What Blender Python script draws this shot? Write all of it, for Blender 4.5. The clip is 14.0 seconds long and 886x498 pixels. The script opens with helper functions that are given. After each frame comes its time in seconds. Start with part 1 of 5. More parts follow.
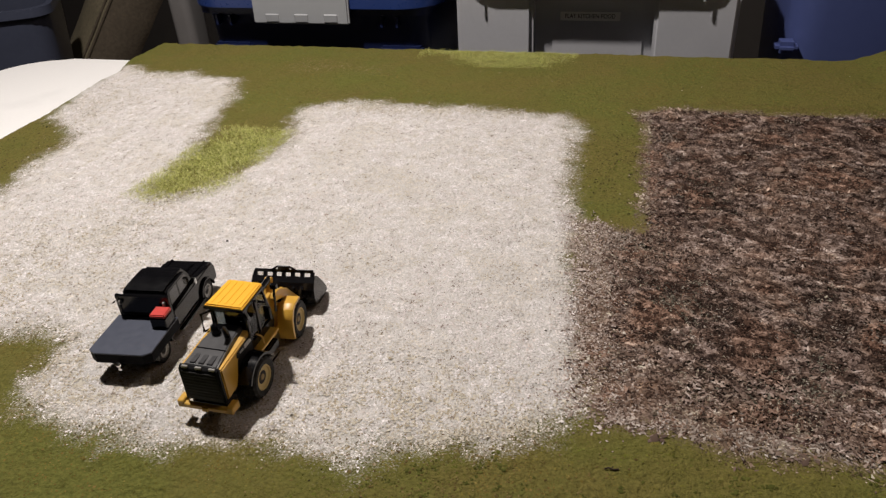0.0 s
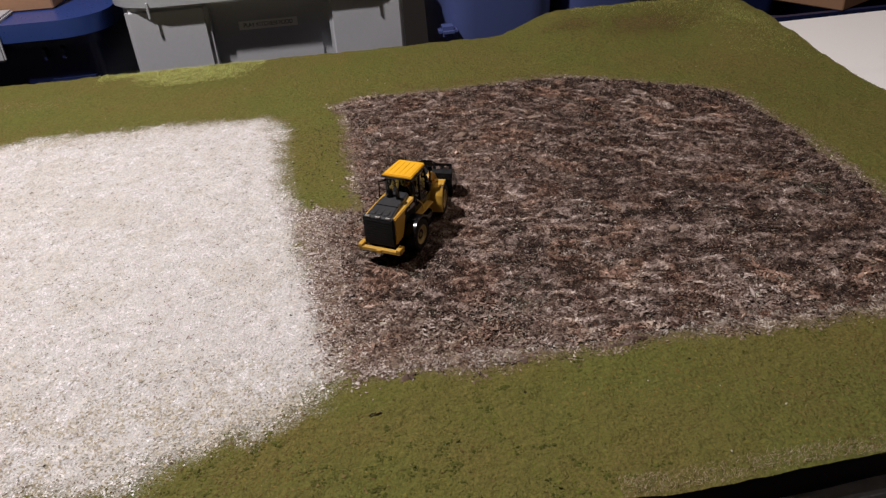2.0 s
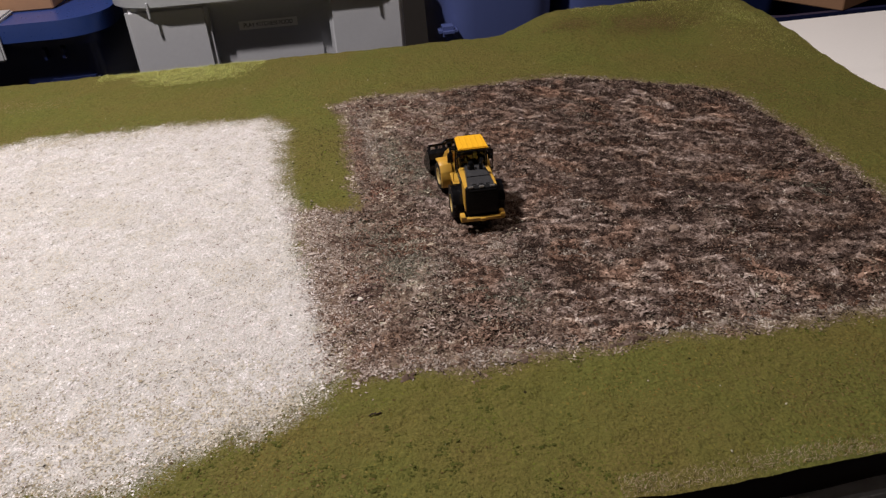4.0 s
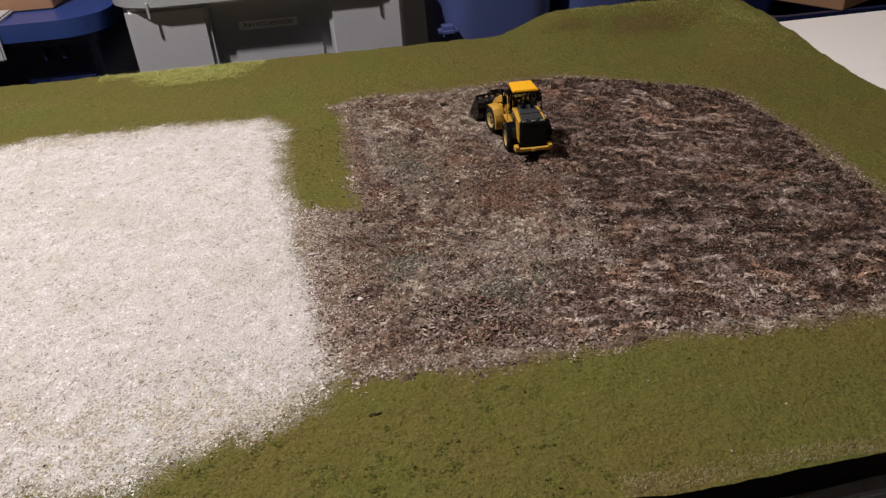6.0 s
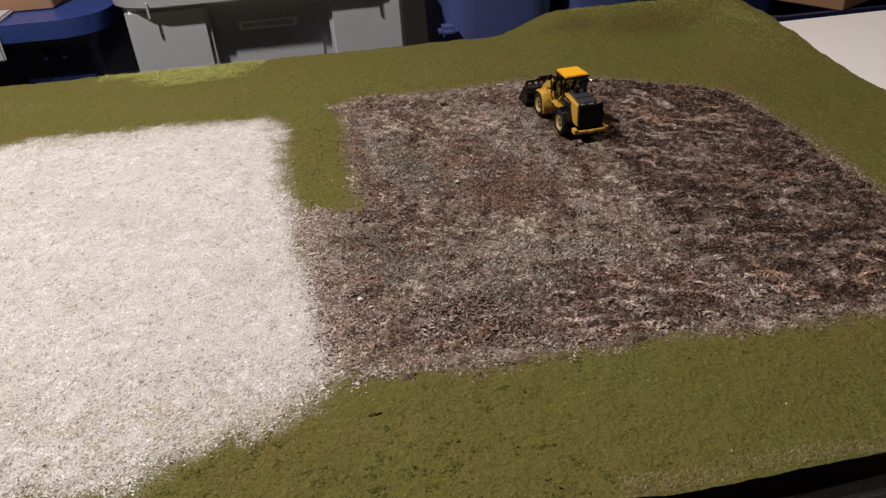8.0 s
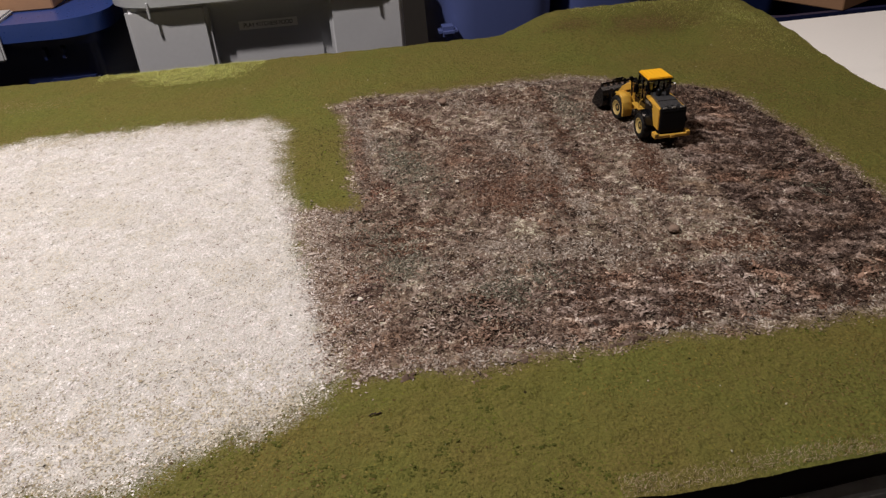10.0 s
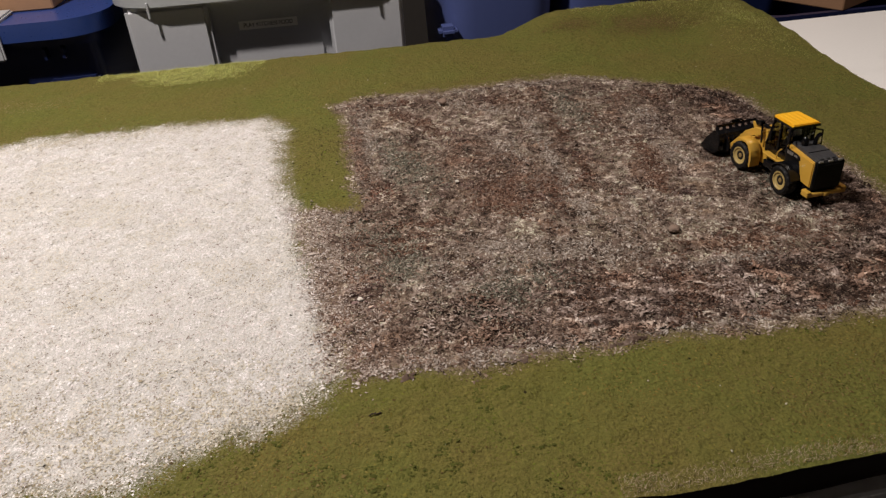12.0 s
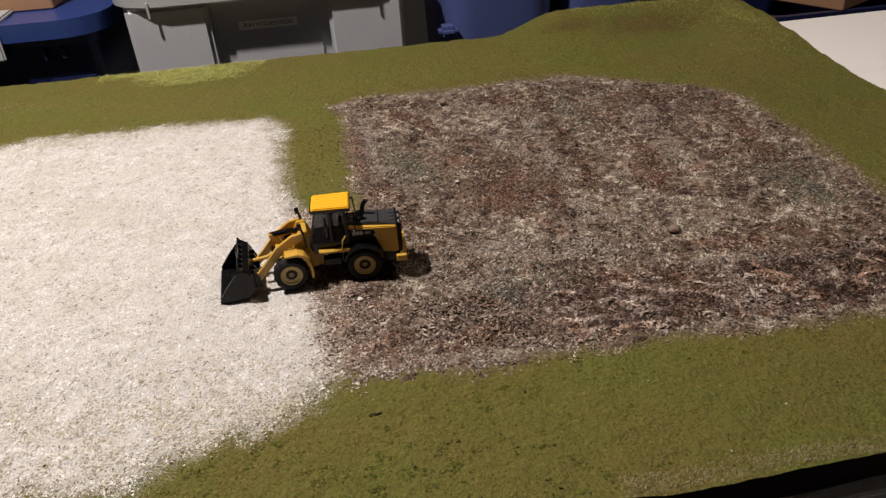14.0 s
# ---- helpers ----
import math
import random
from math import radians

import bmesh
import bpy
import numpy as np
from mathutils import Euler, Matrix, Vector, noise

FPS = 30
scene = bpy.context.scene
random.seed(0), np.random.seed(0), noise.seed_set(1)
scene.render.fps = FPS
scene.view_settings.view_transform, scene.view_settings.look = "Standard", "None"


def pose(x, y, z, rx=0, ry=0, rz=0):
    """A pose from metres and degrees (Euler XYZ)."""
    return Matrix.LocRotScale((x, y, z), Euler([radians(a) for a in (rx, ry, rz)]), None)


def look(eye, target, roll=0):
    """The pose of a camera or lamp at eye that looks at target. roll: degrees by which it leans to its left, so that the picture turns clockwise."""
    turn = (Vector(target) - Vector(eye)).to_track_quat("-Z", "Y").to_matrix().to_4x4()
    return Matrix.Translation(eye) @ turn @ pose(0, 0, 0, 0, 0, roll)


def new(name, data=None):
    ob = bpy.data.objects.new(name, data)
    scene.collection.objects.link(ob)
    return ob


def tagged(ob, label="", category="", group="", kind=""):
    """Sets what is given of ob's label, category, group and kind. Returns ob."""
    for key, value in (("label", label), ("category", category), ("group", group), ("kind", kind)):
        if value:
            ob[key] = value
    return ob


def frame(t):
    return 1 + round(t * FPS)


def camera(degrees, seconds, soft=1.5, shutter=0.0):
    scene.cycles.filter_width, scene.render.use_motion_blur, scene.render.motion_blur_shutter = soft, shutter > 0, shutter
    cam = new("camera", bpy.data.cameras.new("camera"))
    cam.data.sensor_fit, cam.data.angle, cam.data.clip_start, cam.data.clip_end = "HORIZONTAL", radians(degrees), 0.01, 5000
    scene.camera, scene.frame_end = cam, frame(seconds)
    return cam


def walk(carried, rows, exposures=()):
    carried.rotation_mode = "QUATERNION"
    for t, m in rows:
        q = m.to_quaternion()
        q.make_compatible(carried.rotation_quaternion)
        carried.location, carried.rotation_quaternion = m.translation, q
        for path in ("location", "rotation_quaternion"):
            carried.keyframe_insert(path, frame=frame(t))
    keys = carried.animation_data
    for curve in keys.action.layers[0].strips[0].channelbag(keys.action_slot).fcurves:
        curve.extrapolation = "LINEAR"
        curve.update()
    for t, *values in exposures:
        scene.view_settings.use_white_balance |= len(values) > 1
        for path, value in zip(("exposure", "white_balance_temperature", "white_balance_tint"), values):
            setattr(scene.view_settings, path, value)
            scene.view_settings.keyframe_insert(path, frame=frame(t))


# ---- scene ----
cam = camera(63.13, 14.0, soft=1.34)
CAM_A = pose(0, 0, .2769, 58.68, 3.0, 15.37)
CAM_B = pose(.0068, -.0346, .2784, 58.055, 3.213, -9.21)
walk(cam, [
    (0.0, CAM_A), (1.0, CAM_A),
    (1.1, pose(.0042, -.0105, .2785, 58.67, 3.244, 8.967)),
    (1.2, pose(.0036, -.0137, .2791, 58.487, 3.14, 6.492)),
    (1.3, pose(.0066, -.02, .2808, 58.147, 3.248, 1.143)),
    (1.4, pose(.0071, -.0251, .2782, 58.238, 3.303, -2.9)),
    (1.5, pose(.0069, -.0304, .2775, 58.213, 3.242, -6.431)),
    (1.6, CAM_B), (14.0, CAM_B)],
    exposures=[(0.0, -0.18, 6420, 11.5), (1.0, -0.17, 6420, 11.5), (1.5, -0.06, 6400, 12), (1.9, -0.02, 6130, 14), (3.0, -0.02, 6200, 14), (6.5, -0.02, 6320, 13), (11.0, 0.0, 6450, 12), (14.0, 0.07, 6550, 11)])

# ---- light ----
world = bpy.data.worlds.new("world")
world.use_nodes = True
world.node_tree.nodes["Background"].inputs[0].default_value = (.05, .05, .06, 1)
world.node_tree.nodes["Background"].inputs[1].default_value = .1
scene.world = world
lamp_data = bpy.data.lights.new("work_lamp", "AREA")
lamp_data.shape, lamp_data.size, lamp_data.energy, lamp_data.color = "DISK", .07, 22.8, (1, .925, .855)
lamp = new("work_lamp", lamp_data)
lamp.matrix_world = look((-.55, .53, 1.22), (-.3, .5, 0))
# unseen warm fill, added over the table's far end to lift its right
fill_data = bpy.data.lights.new("fill_light", "AREA")
fill_data.shape, fill_data.size, fill_data.energy, fill_data.color = "DISK", .4, 6.3, (1, .8, .665)
fill_light = new("fill_light", fill_data)
fill_light.matrix_world = look((1.1, .86, 1.56), (.7, .45, 0))


# ---- materials ----
def material(name, color, rough=.5, metal=0.0, spread=.12, scale=60.0, bump=0.0, bump_scale=300.0, coat=0.0, second=None, second_scale=8.0):
    """A surface with fine grain, slow stains and slight relief."""
    m = bpy.data.materials.new(name)
    m.use_nodes = True
    nt = m.node_tree
    b = nt.nodes["Principled BSDF"]
    tc = nt.nodes.new("ShaderNodeTexCoord")
    n1 = nt.nodes.new("ShaderNodeTexNoise")
    n1.inputs["Scale"].default_value, n1.inputs["Detail"].default_value = scale, 4
    n2 = nt.nodes.new("ShaderNodeTexNoise")
    n2.inputs["Scale"].default_value, n2.inputs["Detail"].default_value = second_scale, 3
    for n in (n1, n2):
        nt.links.new(tc.outputs["Object"], n.inputs["Vector"])
    r = nt.nodes.new("ShaderNodeMix")
    r.data_type = "RGBA"
    lo = [max(0, c * (1 - spread)) for c in color]
    hi = [min(1, c * (1 + spread)) for c in color]
    r.inputs[6].default_value, r.inputs[7].default_value = (*lo, 1), (*hi, 1)
    nt.links.new(n1.outputs["Fac"], r.inputs[0])
    r2 = nt.nodes.new("ShaderNodeMix")
    r2.data_type = "RGBA"
    s = second or [c * .75 for c in color]
    ramp = nt.nodes.new("ShaderNodeMapRange")
    ramp.inputs[1].default_value, ramp.inputs[2].default_value, ramp.inputs[4].default_value = .55, .8, .6
    nt.links.new(n2.outputs["Fac"], ramp.inputs[0])
    nt.links.new(ramp.outputs[0], r2.inputs[0])
    nt.links.new(r.outputs[2], r2.inputs[6])
    r2.inputs[7].default_value = (*s, 1)
    nt.links.new(r2.outputs[2], b.inputs["Base Color"])
    b.inputs["Metallic"].default_value = metal
    b.inputs["Coat Weight"].default_value = coat
    mr = nt.nodes.new("ShaderNodeMapRange")
    mr.inputs[3].default_value, mr.inputs[4].default_value = max(.02, rough - .08), min(1, rough + .08)
    nt.links.new(n1.outputs["Fac"], mr.inputs[0])
    nt.links.new(mr.outputs[0], b.inputs["Roughness"])
    if bump:
        n3 = nt.nodes.new("ShaderNodeTexNoise")
        n3.inputs["Scale"].default_value = bump_scale
        nt.links.new(tc.outputs["Object"], n3.inputs["Vector"])
        bp = nt.nodes.new("ShaderNodeBump")
        bp.inputs["Strength"].default_value, bp.inputs["Distance"].default_value = bump, .001
        nt.links.new(n3.outputs["Fac"], bp.inputs["Height"])
        nt.links.new(bp.outputs[0], b.inputs["Normal"])
    return m


def grain_material(name, stops, rough=.8, spec=.3, patches=None, patch_scale=20, broad=None, broad_scale=20, by_tone=False):
    """Each loose grain takes its own tone from the stops, by chance or by the tone it was given."""
    m = bpy.data.materials.new(name)
    m.use_nodes = True
    nt = m.node_tree
    b = nt.nodes["Principled BSDF"]
    if by_tone:
        g = nt.nodes.new("ShaderNodeAttribute")
        g.attribute_name = "tone"
        pick = g.outputs["Fac"]
    else:
        g = nt.nodes.new("ShaderNodeNewGeometry")
        pick = g.outputs["Random Per Island"]
    r = nt.nodes.new("ShaderNodeValToRGB")
    r.color_ramp.interpolation = "LINEAR"
    e = r.color_ramp.elements
    e[0].position, e[0].color = stops[0][0], (*stops[0][1], 1)
    e[1].position, e[1].color = stops[-1][0], (*stops[-1][1], 1)
    for p, c in stops[1:-1]:
        e.new(p).color = (*c, 1)
    nt.links.new(pick, r.inputs[0])
    tone = r.outputs[0]
    # drifts of other tints across the spread, small and broad
    tc = nt.nodes.new("ShaderNodeTexCoord")
    for tints, scale in ((patches, patch_scale), (broad, broad_scale)):
        if not tints:
            continue
        n = nt.nodes.new("ShaderNodeTexNoise")
        n.inputs["Scale"].default_value, n.inputs["Detail"].default_value, n.inputs["Distortion"].default_value = scale, 5, .6
        nt.links.new(tc.outputs["Object"], n.inputs["Vector"])
        pr = nt.nodes.new("ShaderNodeValToRGB")
        pe = pr.color_ramp.elements
        pe[0].position, pe[0].color = tints[0][0], (*tints[0][1], 1)
        pe[1].position, pe[1].color = tints[-1][0], (*tints[-1][1], 1)
        for p, c in tints[1:-1]:
            pe.new(p).color = (*c, 1)
        nt.links.new(n.outputs["Fac"], pr.inputs[0])
        mx = nt.nodes.new("ShaderNodeMix")
        mx.data_type, mx.blend_type = "RGBA", "MULTIPLY"
        mx.inputs[0].default_value = 1
        nt.links.new(tone, mx.inputs[6])
        nt.links.new(pr.outputs[0], mx.inputs[7])
        tone = mx.outputs[2]
    nt.links.new(tone, b.inputs["Base Color"])
    b.inputs["Roughness"].default_value = rough
    b.inputs["Specular IOR Level"].default_value = spec
    return m


def glass_material(name, tint, rough=.03):
    m = bpy.data.materials.new(name)
    m.use_nodes = True
    b = m.node_tree.nodes["Principled BSDF"]
    b.inputs["Base Color"].default_value = (*tint, 1)
    b.inputs["Roughness"].default_value = rough
    b.inputs["Transmission Weight"].default_value = 1
    b.inputs["IOR"].default_value = 1.2
    return m


# brownish hub, with the shade of the rim's recess in its colour
HUB = material("hub_recess_bronze", (.26, .17, .055), .5, spread=.2, scale=300)
RIM = material("rim_dull_yellow", (.47, .345, .125), .5, spread=.1, scale=300)
YELLOW = material("loader_yellow_paint", (.62, .355, .05), .38, spread=.06, scale=200, bump=.03, coat=.2, second=(.5, .33, .1), second_scale=70)
ROOF_YELLOW = material("cab_roof_yellow", (.86, .45, .012), .5, spread=.05, scale=300, second=(.8, .4, .012), second_scale=90)
BLACK = material("black_paint", (.005, .005, .006), .17, spread=.3, scale=200, second=(.02, .02, .02))
HOOD = material("hood_dark_grey", (.044, .044, .047), .33, spread=.2, scale=200, coat=.3)
GRILLE = material("grille_black", (.004, .004, .005), .55, spread=.2, scale=300)
RUBBER = material("tyre_rubber", (.009, .008, .008), .6, spread=.3, scale=300, bump=.2, second=(.03, .025, .02), second_scale=120)
BUCKET = material("bucket_black_paint", (.006, .006, .007), .2, spread=.3, scale=200, bump=.05, second=(.02, .016, .014), second_scale=130)
CHROME = material("chrome", (.7, .7, .7), .15, 1.0)
SILVER = material("silver_plastic", (.35, .34, .32), .35, .6)
RED = material("red_box_paint", (.55, .045, .035), .45, spread=.1, scale=200)
DECK = material("deck_grey_paint", (.05, .058, .084), .42, spread=.12, scale=250, bump=.05, second=(.04, .047, .07), second_scale=50)
GLASS = glass_material("cab_glass", (.4, .44, .46))
TINT = material("tinted_window", (.01, .01, .012), .08, coat=.5)
DECK_SIDE = material("deck_side_black", (.004, .004, .006), .6, spread=.2, scale=250)
DECK_SIDE.node_tree.nodes["Principled BSDF"].inputs["Specular IOR Level"].default_value = .06
BLACK.node_tree.nodes["Principled BSDF"].inputs["Specular IOR Level"].default_value = .4
for matte in (GRILLE, BUCKET, RUBBER):
    matte.node_tree.nodes["Principled BSDF"].inputs["Specular IOR Level"].default_value = .25


# ---- mesh helpers ----
def part(name, bm, mat, parent=None, label="", smooth=False):
    me = bpy.data.meshes.new(name)
    bmesh.ops.recalc_face_normals(bm, faces=bm.faces[:])
    bm.to_mesh(me)
    bm.free()
    for m in mat if isinstance(mat, (list, tuple)) else (mat,):
        me.materials.append(m)
    if smooth:
        me.shade_smooth()
        me.set_sharp_from_angle(angle=radians(40))
    ob = new(name, me)
    ob.parent = parent
    if label:
        ob["label"] = label
    return ob


def add_box(bm, x0, x1, y0, y1, z0, z1, bevel=0.0, seg=1, taper=1.0, slot=0):
    """A box, narrowed towards its top by taper."""
    cx, cy = (x0 + x1) / 2, (y0 + y1) / 2
    vs = []
    for z, k in ((z0, 1.0), (z1, taper)):
        for x, y in ((x0, y0), (x1, y0), (x1, y1), (x0, y1)):
            vs.append(bm.verts.new((cx + (x - cx) * k, cy + (y - cy) * k, z)))
    fs = [bm.faces.new([vs[i] for i in q]) for q in ((3, 2, 1, 0), (4, 5, 6, 7), (0, 1, 5, 4), (1, 2, 6, 5), (2, 3, 7, 6), (3, 0, 4, 7))]
    for f in fs:
        f.material_index = slot
    if bevel:
        es = list({e for f in fs for e in f.edges})
        bmesh.ops.bevel(bm, geom=es, offset=bevel, segments=seg, affect="EDGES", clamp_overlap=True)
    return bm


def add_prism(bm, profile, y0, y1, bevel=0.0, seg=1, inset=0.0):
    """A side profile of (x, z) drawn out from y0 to y1."""
    a = [bm.verts.new((x, y0, z)) for x, z in profile]
    b = [bm.verts.new((x, y1, z)) for x, z in profile]
    n = len(profile)
    fs = [bm.faces.new(a), bm.faces.new(b[::-1])]
    for i in range(n):
        fs.append(bm.faces.new((a[i], b[i], b[(i + 1) % n], a[(i + 1) % n])))
    if bevel:
        es = list({e for f in fs for e in f.edges})
        bmesh.ops.bevel(bm, geom=es, offset=bevel, segments=seg, affect="EDGES", clamp_overlap=True)
    return bm


def add_tube(bm, points, r, sides=8):
    """A round bar along the points."""
    rings = []
    pts = [Vector(p) for p in points]
    for i, p in enumerate(pts):
        d = (pts[min(i + 1, len(pts) - 1)] - pts[max(i - 1, 0)]).normalized()
        q = d.to_track_quat("Z", "Y")
        rings.append([bm.verts.new(p + q @ Vector((r * math.cos(t), r * math.sin(t), 0))) for t in (2 * math.pi * k / sides for k in range(sides))])
    for a, b in zip(rings, rings[1:]):
        for k in range(sides):
            bm.faces.new((a[k], a[(k + 1) % sides], b[(k + 1) % sides], b[k]))
    bm.faces.new(rings[0][::-1])
    bm.faces.new(rings[-1])
    return bm


def add_lathe(bm, rings, y_axis=True, centre=(0, 0, 0), sides=28, slot=0, sign=1):
    """A turned shape about the y axis from (offset, radius) pairs."""
    c = Vector(centre)
    rows = []
    for o, r in rings:
        row = []
        for k in range(sides):
            t = 2 * math.pi * k / sides
            v = (r * math.cos(t), o * sign, r * math.sin(t)) if y_axis else (r * math.cos(t), r * math.sin(t), o)
            row.append(bm.verts.new(c + Vector(v)))
        rows.append(row)
    fs = []
    for a, b in zip(rows, rows[1:]):
        for k in range(sides):
            fs.append(bm.faces.new((a[k], a[(k + 1) % sides], b[(k + 1) % sides], b[k])))
    fs.append(bm.faces.new(rows[0]))
    fs.append(bm.faces.new(rows[-1][::-1]))
    for f in fs:
        f.material_index = slot
    return bm


def mesh_arrays(name, verts, tris, mat, label="", category="", kind=""):
    """One joined mesh from arrays."""
    me = bpy.data.meshes.new(name)
    me.vertices.add(len(verts))
    me.vertices.foreach_set("co", np.ascontiguousarray(verts, dtype=np.float32).ravel())
    nt = len(tris)
    me.loops.add(nt * 3)
    me.loops.foreach_set("vertex_index", np.ascontiguousarray(tris, dtype=np.int32).ravel())
    me.polygons.add(nt)
    me.polygons.foreach_set("loop_start", np.arange(0, nt * 3, 3, dtype=np.int32))
    me.update(calc_edges=True)
    me.validate()
    me.materials.append(mat)
    return tagged(new(name, me), label, category, "", kind)


# ---- the room ----
CARPET = material("floor_carpet", (.06, .06, .065), .95, spread=.3, scale=120, bump=.5, bump_scale=400)
WALL = material("wall_paint", (.13, .12, .11), .8, spread=.05, scale=40, bump=.1)
WALL_DARK = material("dark_wall_panel", (.05, .044, .04), .85, spread=.15, scale=40, bump=.1)
CEILING = material("ceiling_paint", (.45, .43, .41), .85, spread=.05, scale=30)
FZ = -.79


def slab(name, x0, x1, y0, y1, z0, z1, mat, label):
    return tagged(part(name, add_box(bmesh.new(), x0, x1, y0, y1, z0, z1), mat), label, "", "", "structure")


slab("floor", -2.4, 2.4, -1.8, 2.2, FZ - .1, FZ, CARPET, "dark grey carpet floor under the table")
slab("wall_north", -2.5, 2.5, 2.2, 2.3, FZ, 1.64, WALL_DARK, "plain dark wall behind the storage totes")
slab("wall_south", -2.5, 2.5, -1.9, -1.8, FZ, 1.64, WALL, "plain wall behind the camera")
slab("wall_east", 2.4, 2.5, -1.8, 2.2, FZ, 1.64, WALL, "plain side wall of the room")
slab("wall_west", -2.5, -2.4, -1.8, 2.2, FZ, 1.64, WALL, "plain side wall of the room")
slab("ceiling", -2.5, 2.5, -1.9, 2.3, 1.64, 1.74, CEILING, "plain ceiling of the room")

# ---- the table ----
TABLE_WHITE = material("table_plastic", (.93, .925, .91), .45, spread=.04, scale=300, bump=.15, bump_scale=900)
LEG_STEEL = material("leg_steel", (.2, .2, .21), .4, .8)
TZ = -.024


def rounded_outline(x0, x1, y0, y1, r, n=8):
    pts = []
    for cx, cy, a in ((x1 - r, y1 - r, 0), (x0 + r, y1 - r, 90), (x0 + r, y0 + r, 180), (x1 - r, y0 + r, 270)):
        for k in range(n + 1):
            t = radians(a + 90 * k / n)
            pts.append((cx + r * math.cos(t), cy + r * math.sin(t)))
    return pts


def add_plate(bm, outline, z0, z1, bevel=0.0, seg=2, slot=0):
    a = [bm.verts.new((x, y, z0)) for x, y in outline]
    b = [bm.verts.new((x, y, z1)) for x, y in outline]
    n = len(outline)
    top = bm.faces.new(b)
    bot = bm.faces.new(a[::-1])
    fs = [top, bot] + [bm.faces.new((a[i], a[(i + 1) % n], b[(i + 1) % n], b[i])) for i in range(n)]
    for f in fs:
        f.material_index = slot
    if bevel:
        bmesh.ops.bevel(bm, geom=list(top.edges), offset=bevel, segments=seg, affect="EDGES", clamp_overlap=True)
    return bm


def folding_table():
    t = tagged(new("folding_table"), "white plastic folding table with a rounded corner under the board", "table")
    t.matrix_world = pose(-.02, .55, FZ, 0, 0, .9)
    h = TZ - FZ
    part("tabletop", add_plate(bmesh.new(), rounded_outline(-.93, .93, -.383, .383, .09), h - .045, h, .006, 3), TABLE_WHITE, t, smooth=True)
    for x in (-.75, .75):
        for y in (-.28, .28):
            part("leg", add_tube(bmesh.new(), [(x, y, 0), (x, y, h - .045)], .014, 12), LEG_STEEL, t)
        part("crossbar", add_tube(bmesh.new(), [(x, -.28, .2), (x, .28, .2)], .01, 10), LEG_STEEL, t)
    return t


folding_table()

# ---- the ground of the board ----
GRAVEL = np.array([(-.67, .40), (-.60, .43), (-.556, .454), (-.572, .50), (-.579, .56), (-.60, .60), (-.655, .64), (-.68, .70),
                   (-.70, .78), (-.69, .825), (-.65, .80), (-.625, .795), (-.562, .795), (-.51, .78), (-.49, .75), (-.463, .69), (-.43, .555),
                   (-.43, .49), (-.395, .463), (-.373, .496), (-.352, .553), (-.346, .62), (-.37, .70), (-.35, .72), (-.21, .724),
                   (-.083, .711), (-.065, .67), (-.058, .55), (-.045, .485), (-.03, .403), (-.023, .335), (-.014, .295), (-.031, .27),
                   (-.08, .247), (-.12, .23), (-.163, .227), (-.26, .216), (-.318, .22), (-.337, .238), (-.343, .28), (-.378, .285),
                   (-.40, .28), (-.50, .30), (-.67, .32)])
SOIL = np.array([(-.003, .733), (.026, .748), (.128, .747), (.254, .75), (.30, .725), (.341, .698), (.392, .663), (.411, .639), (.415, .54),
                 (.411, .46), (.408, .36), (.40, .30), (.37, .278), (.316, .276), (.22, .278), (.08, .278), (.03, .28), (-.005, .278), (-.02, .30),
                 (-.028, .37), (-.04, .44), (-.046, .497), (-.018, .49), (.0045, .486), (.009, .575), (.002, .70)])


def inside_distance(poly, p):
    """Distance of the points p to the outline, positive inside."""
    a, b = poly, np.roll(poly, -1, 0)
    best = np.full(len(p), 9.0)
    odd = np.zeros(len(p), bool)
    for (ax, ay), (bx, by) in zip(a, b):
        dx, dy = bx - ax, by - ay
        t = np.clip(((p[:, 0] - ax) * dx + (p[:, 1] - ay) * dy) / (dx * dx + dy * dy), 0, 1)
        best = np.minimum(best, np.hypot(p[:, 0] - ax - t * dx, p[:, 1] - ay - t * dy))
        cross = (ay > p[:, 1]) != (by > p[:, 1])
        with np.errstate(divide="ignore", invalid="ignore"):
            odd ^= cross & (p[:, 0] < (bx - ax) * (p[:, 1] - ay) / (by - ay if by != ay else 1e-9) + ax)
    return np.where(odd, best, -best)


def value_noise(x, y, cell, seed):
    """Smooth noise from -1 to 1 on a grid of cells."""
    rng = np.random.RandomState(seed)
    tab = rng.uniform(-1, 1, (256, 256))
    u, v = x / cell + 40, y / cell + 40
    i, j = np.floor(u).astype(int), np.floor(v).astype(int)
    fu, fv = u - i, v - j
    fu, fv = fu * fu * (3 - 2 * fu), fv * fv * (3 - 2 * fv)
    g = lambda a, b: tab[a % 256, b % 256]
    return (g(i, j) * (1 - fu) + g(i + 1, j) * fu) * (1 - fv) + (g(i, j + 1) * (1 - fu) + g(i + 1, j + 1) * fu) * fv


def smooth_step(a, b, x):
    t = np.clip((x - a) / (b - a), 0, 1)
    return t * t * (3 - 2 * t)


def hill(x, y):
    """The low bank at the back corner."""
    k = smooth_step(.215, .31, x) * smooth_step(.82, .925, y)
    k2 = smooth_step(.43, .53, x) * smooth_step(.62, .86, y) * .95
    return .027 * np.maximum(k, k2) * (1 - .35 * smooth_step(.42, .6, x))


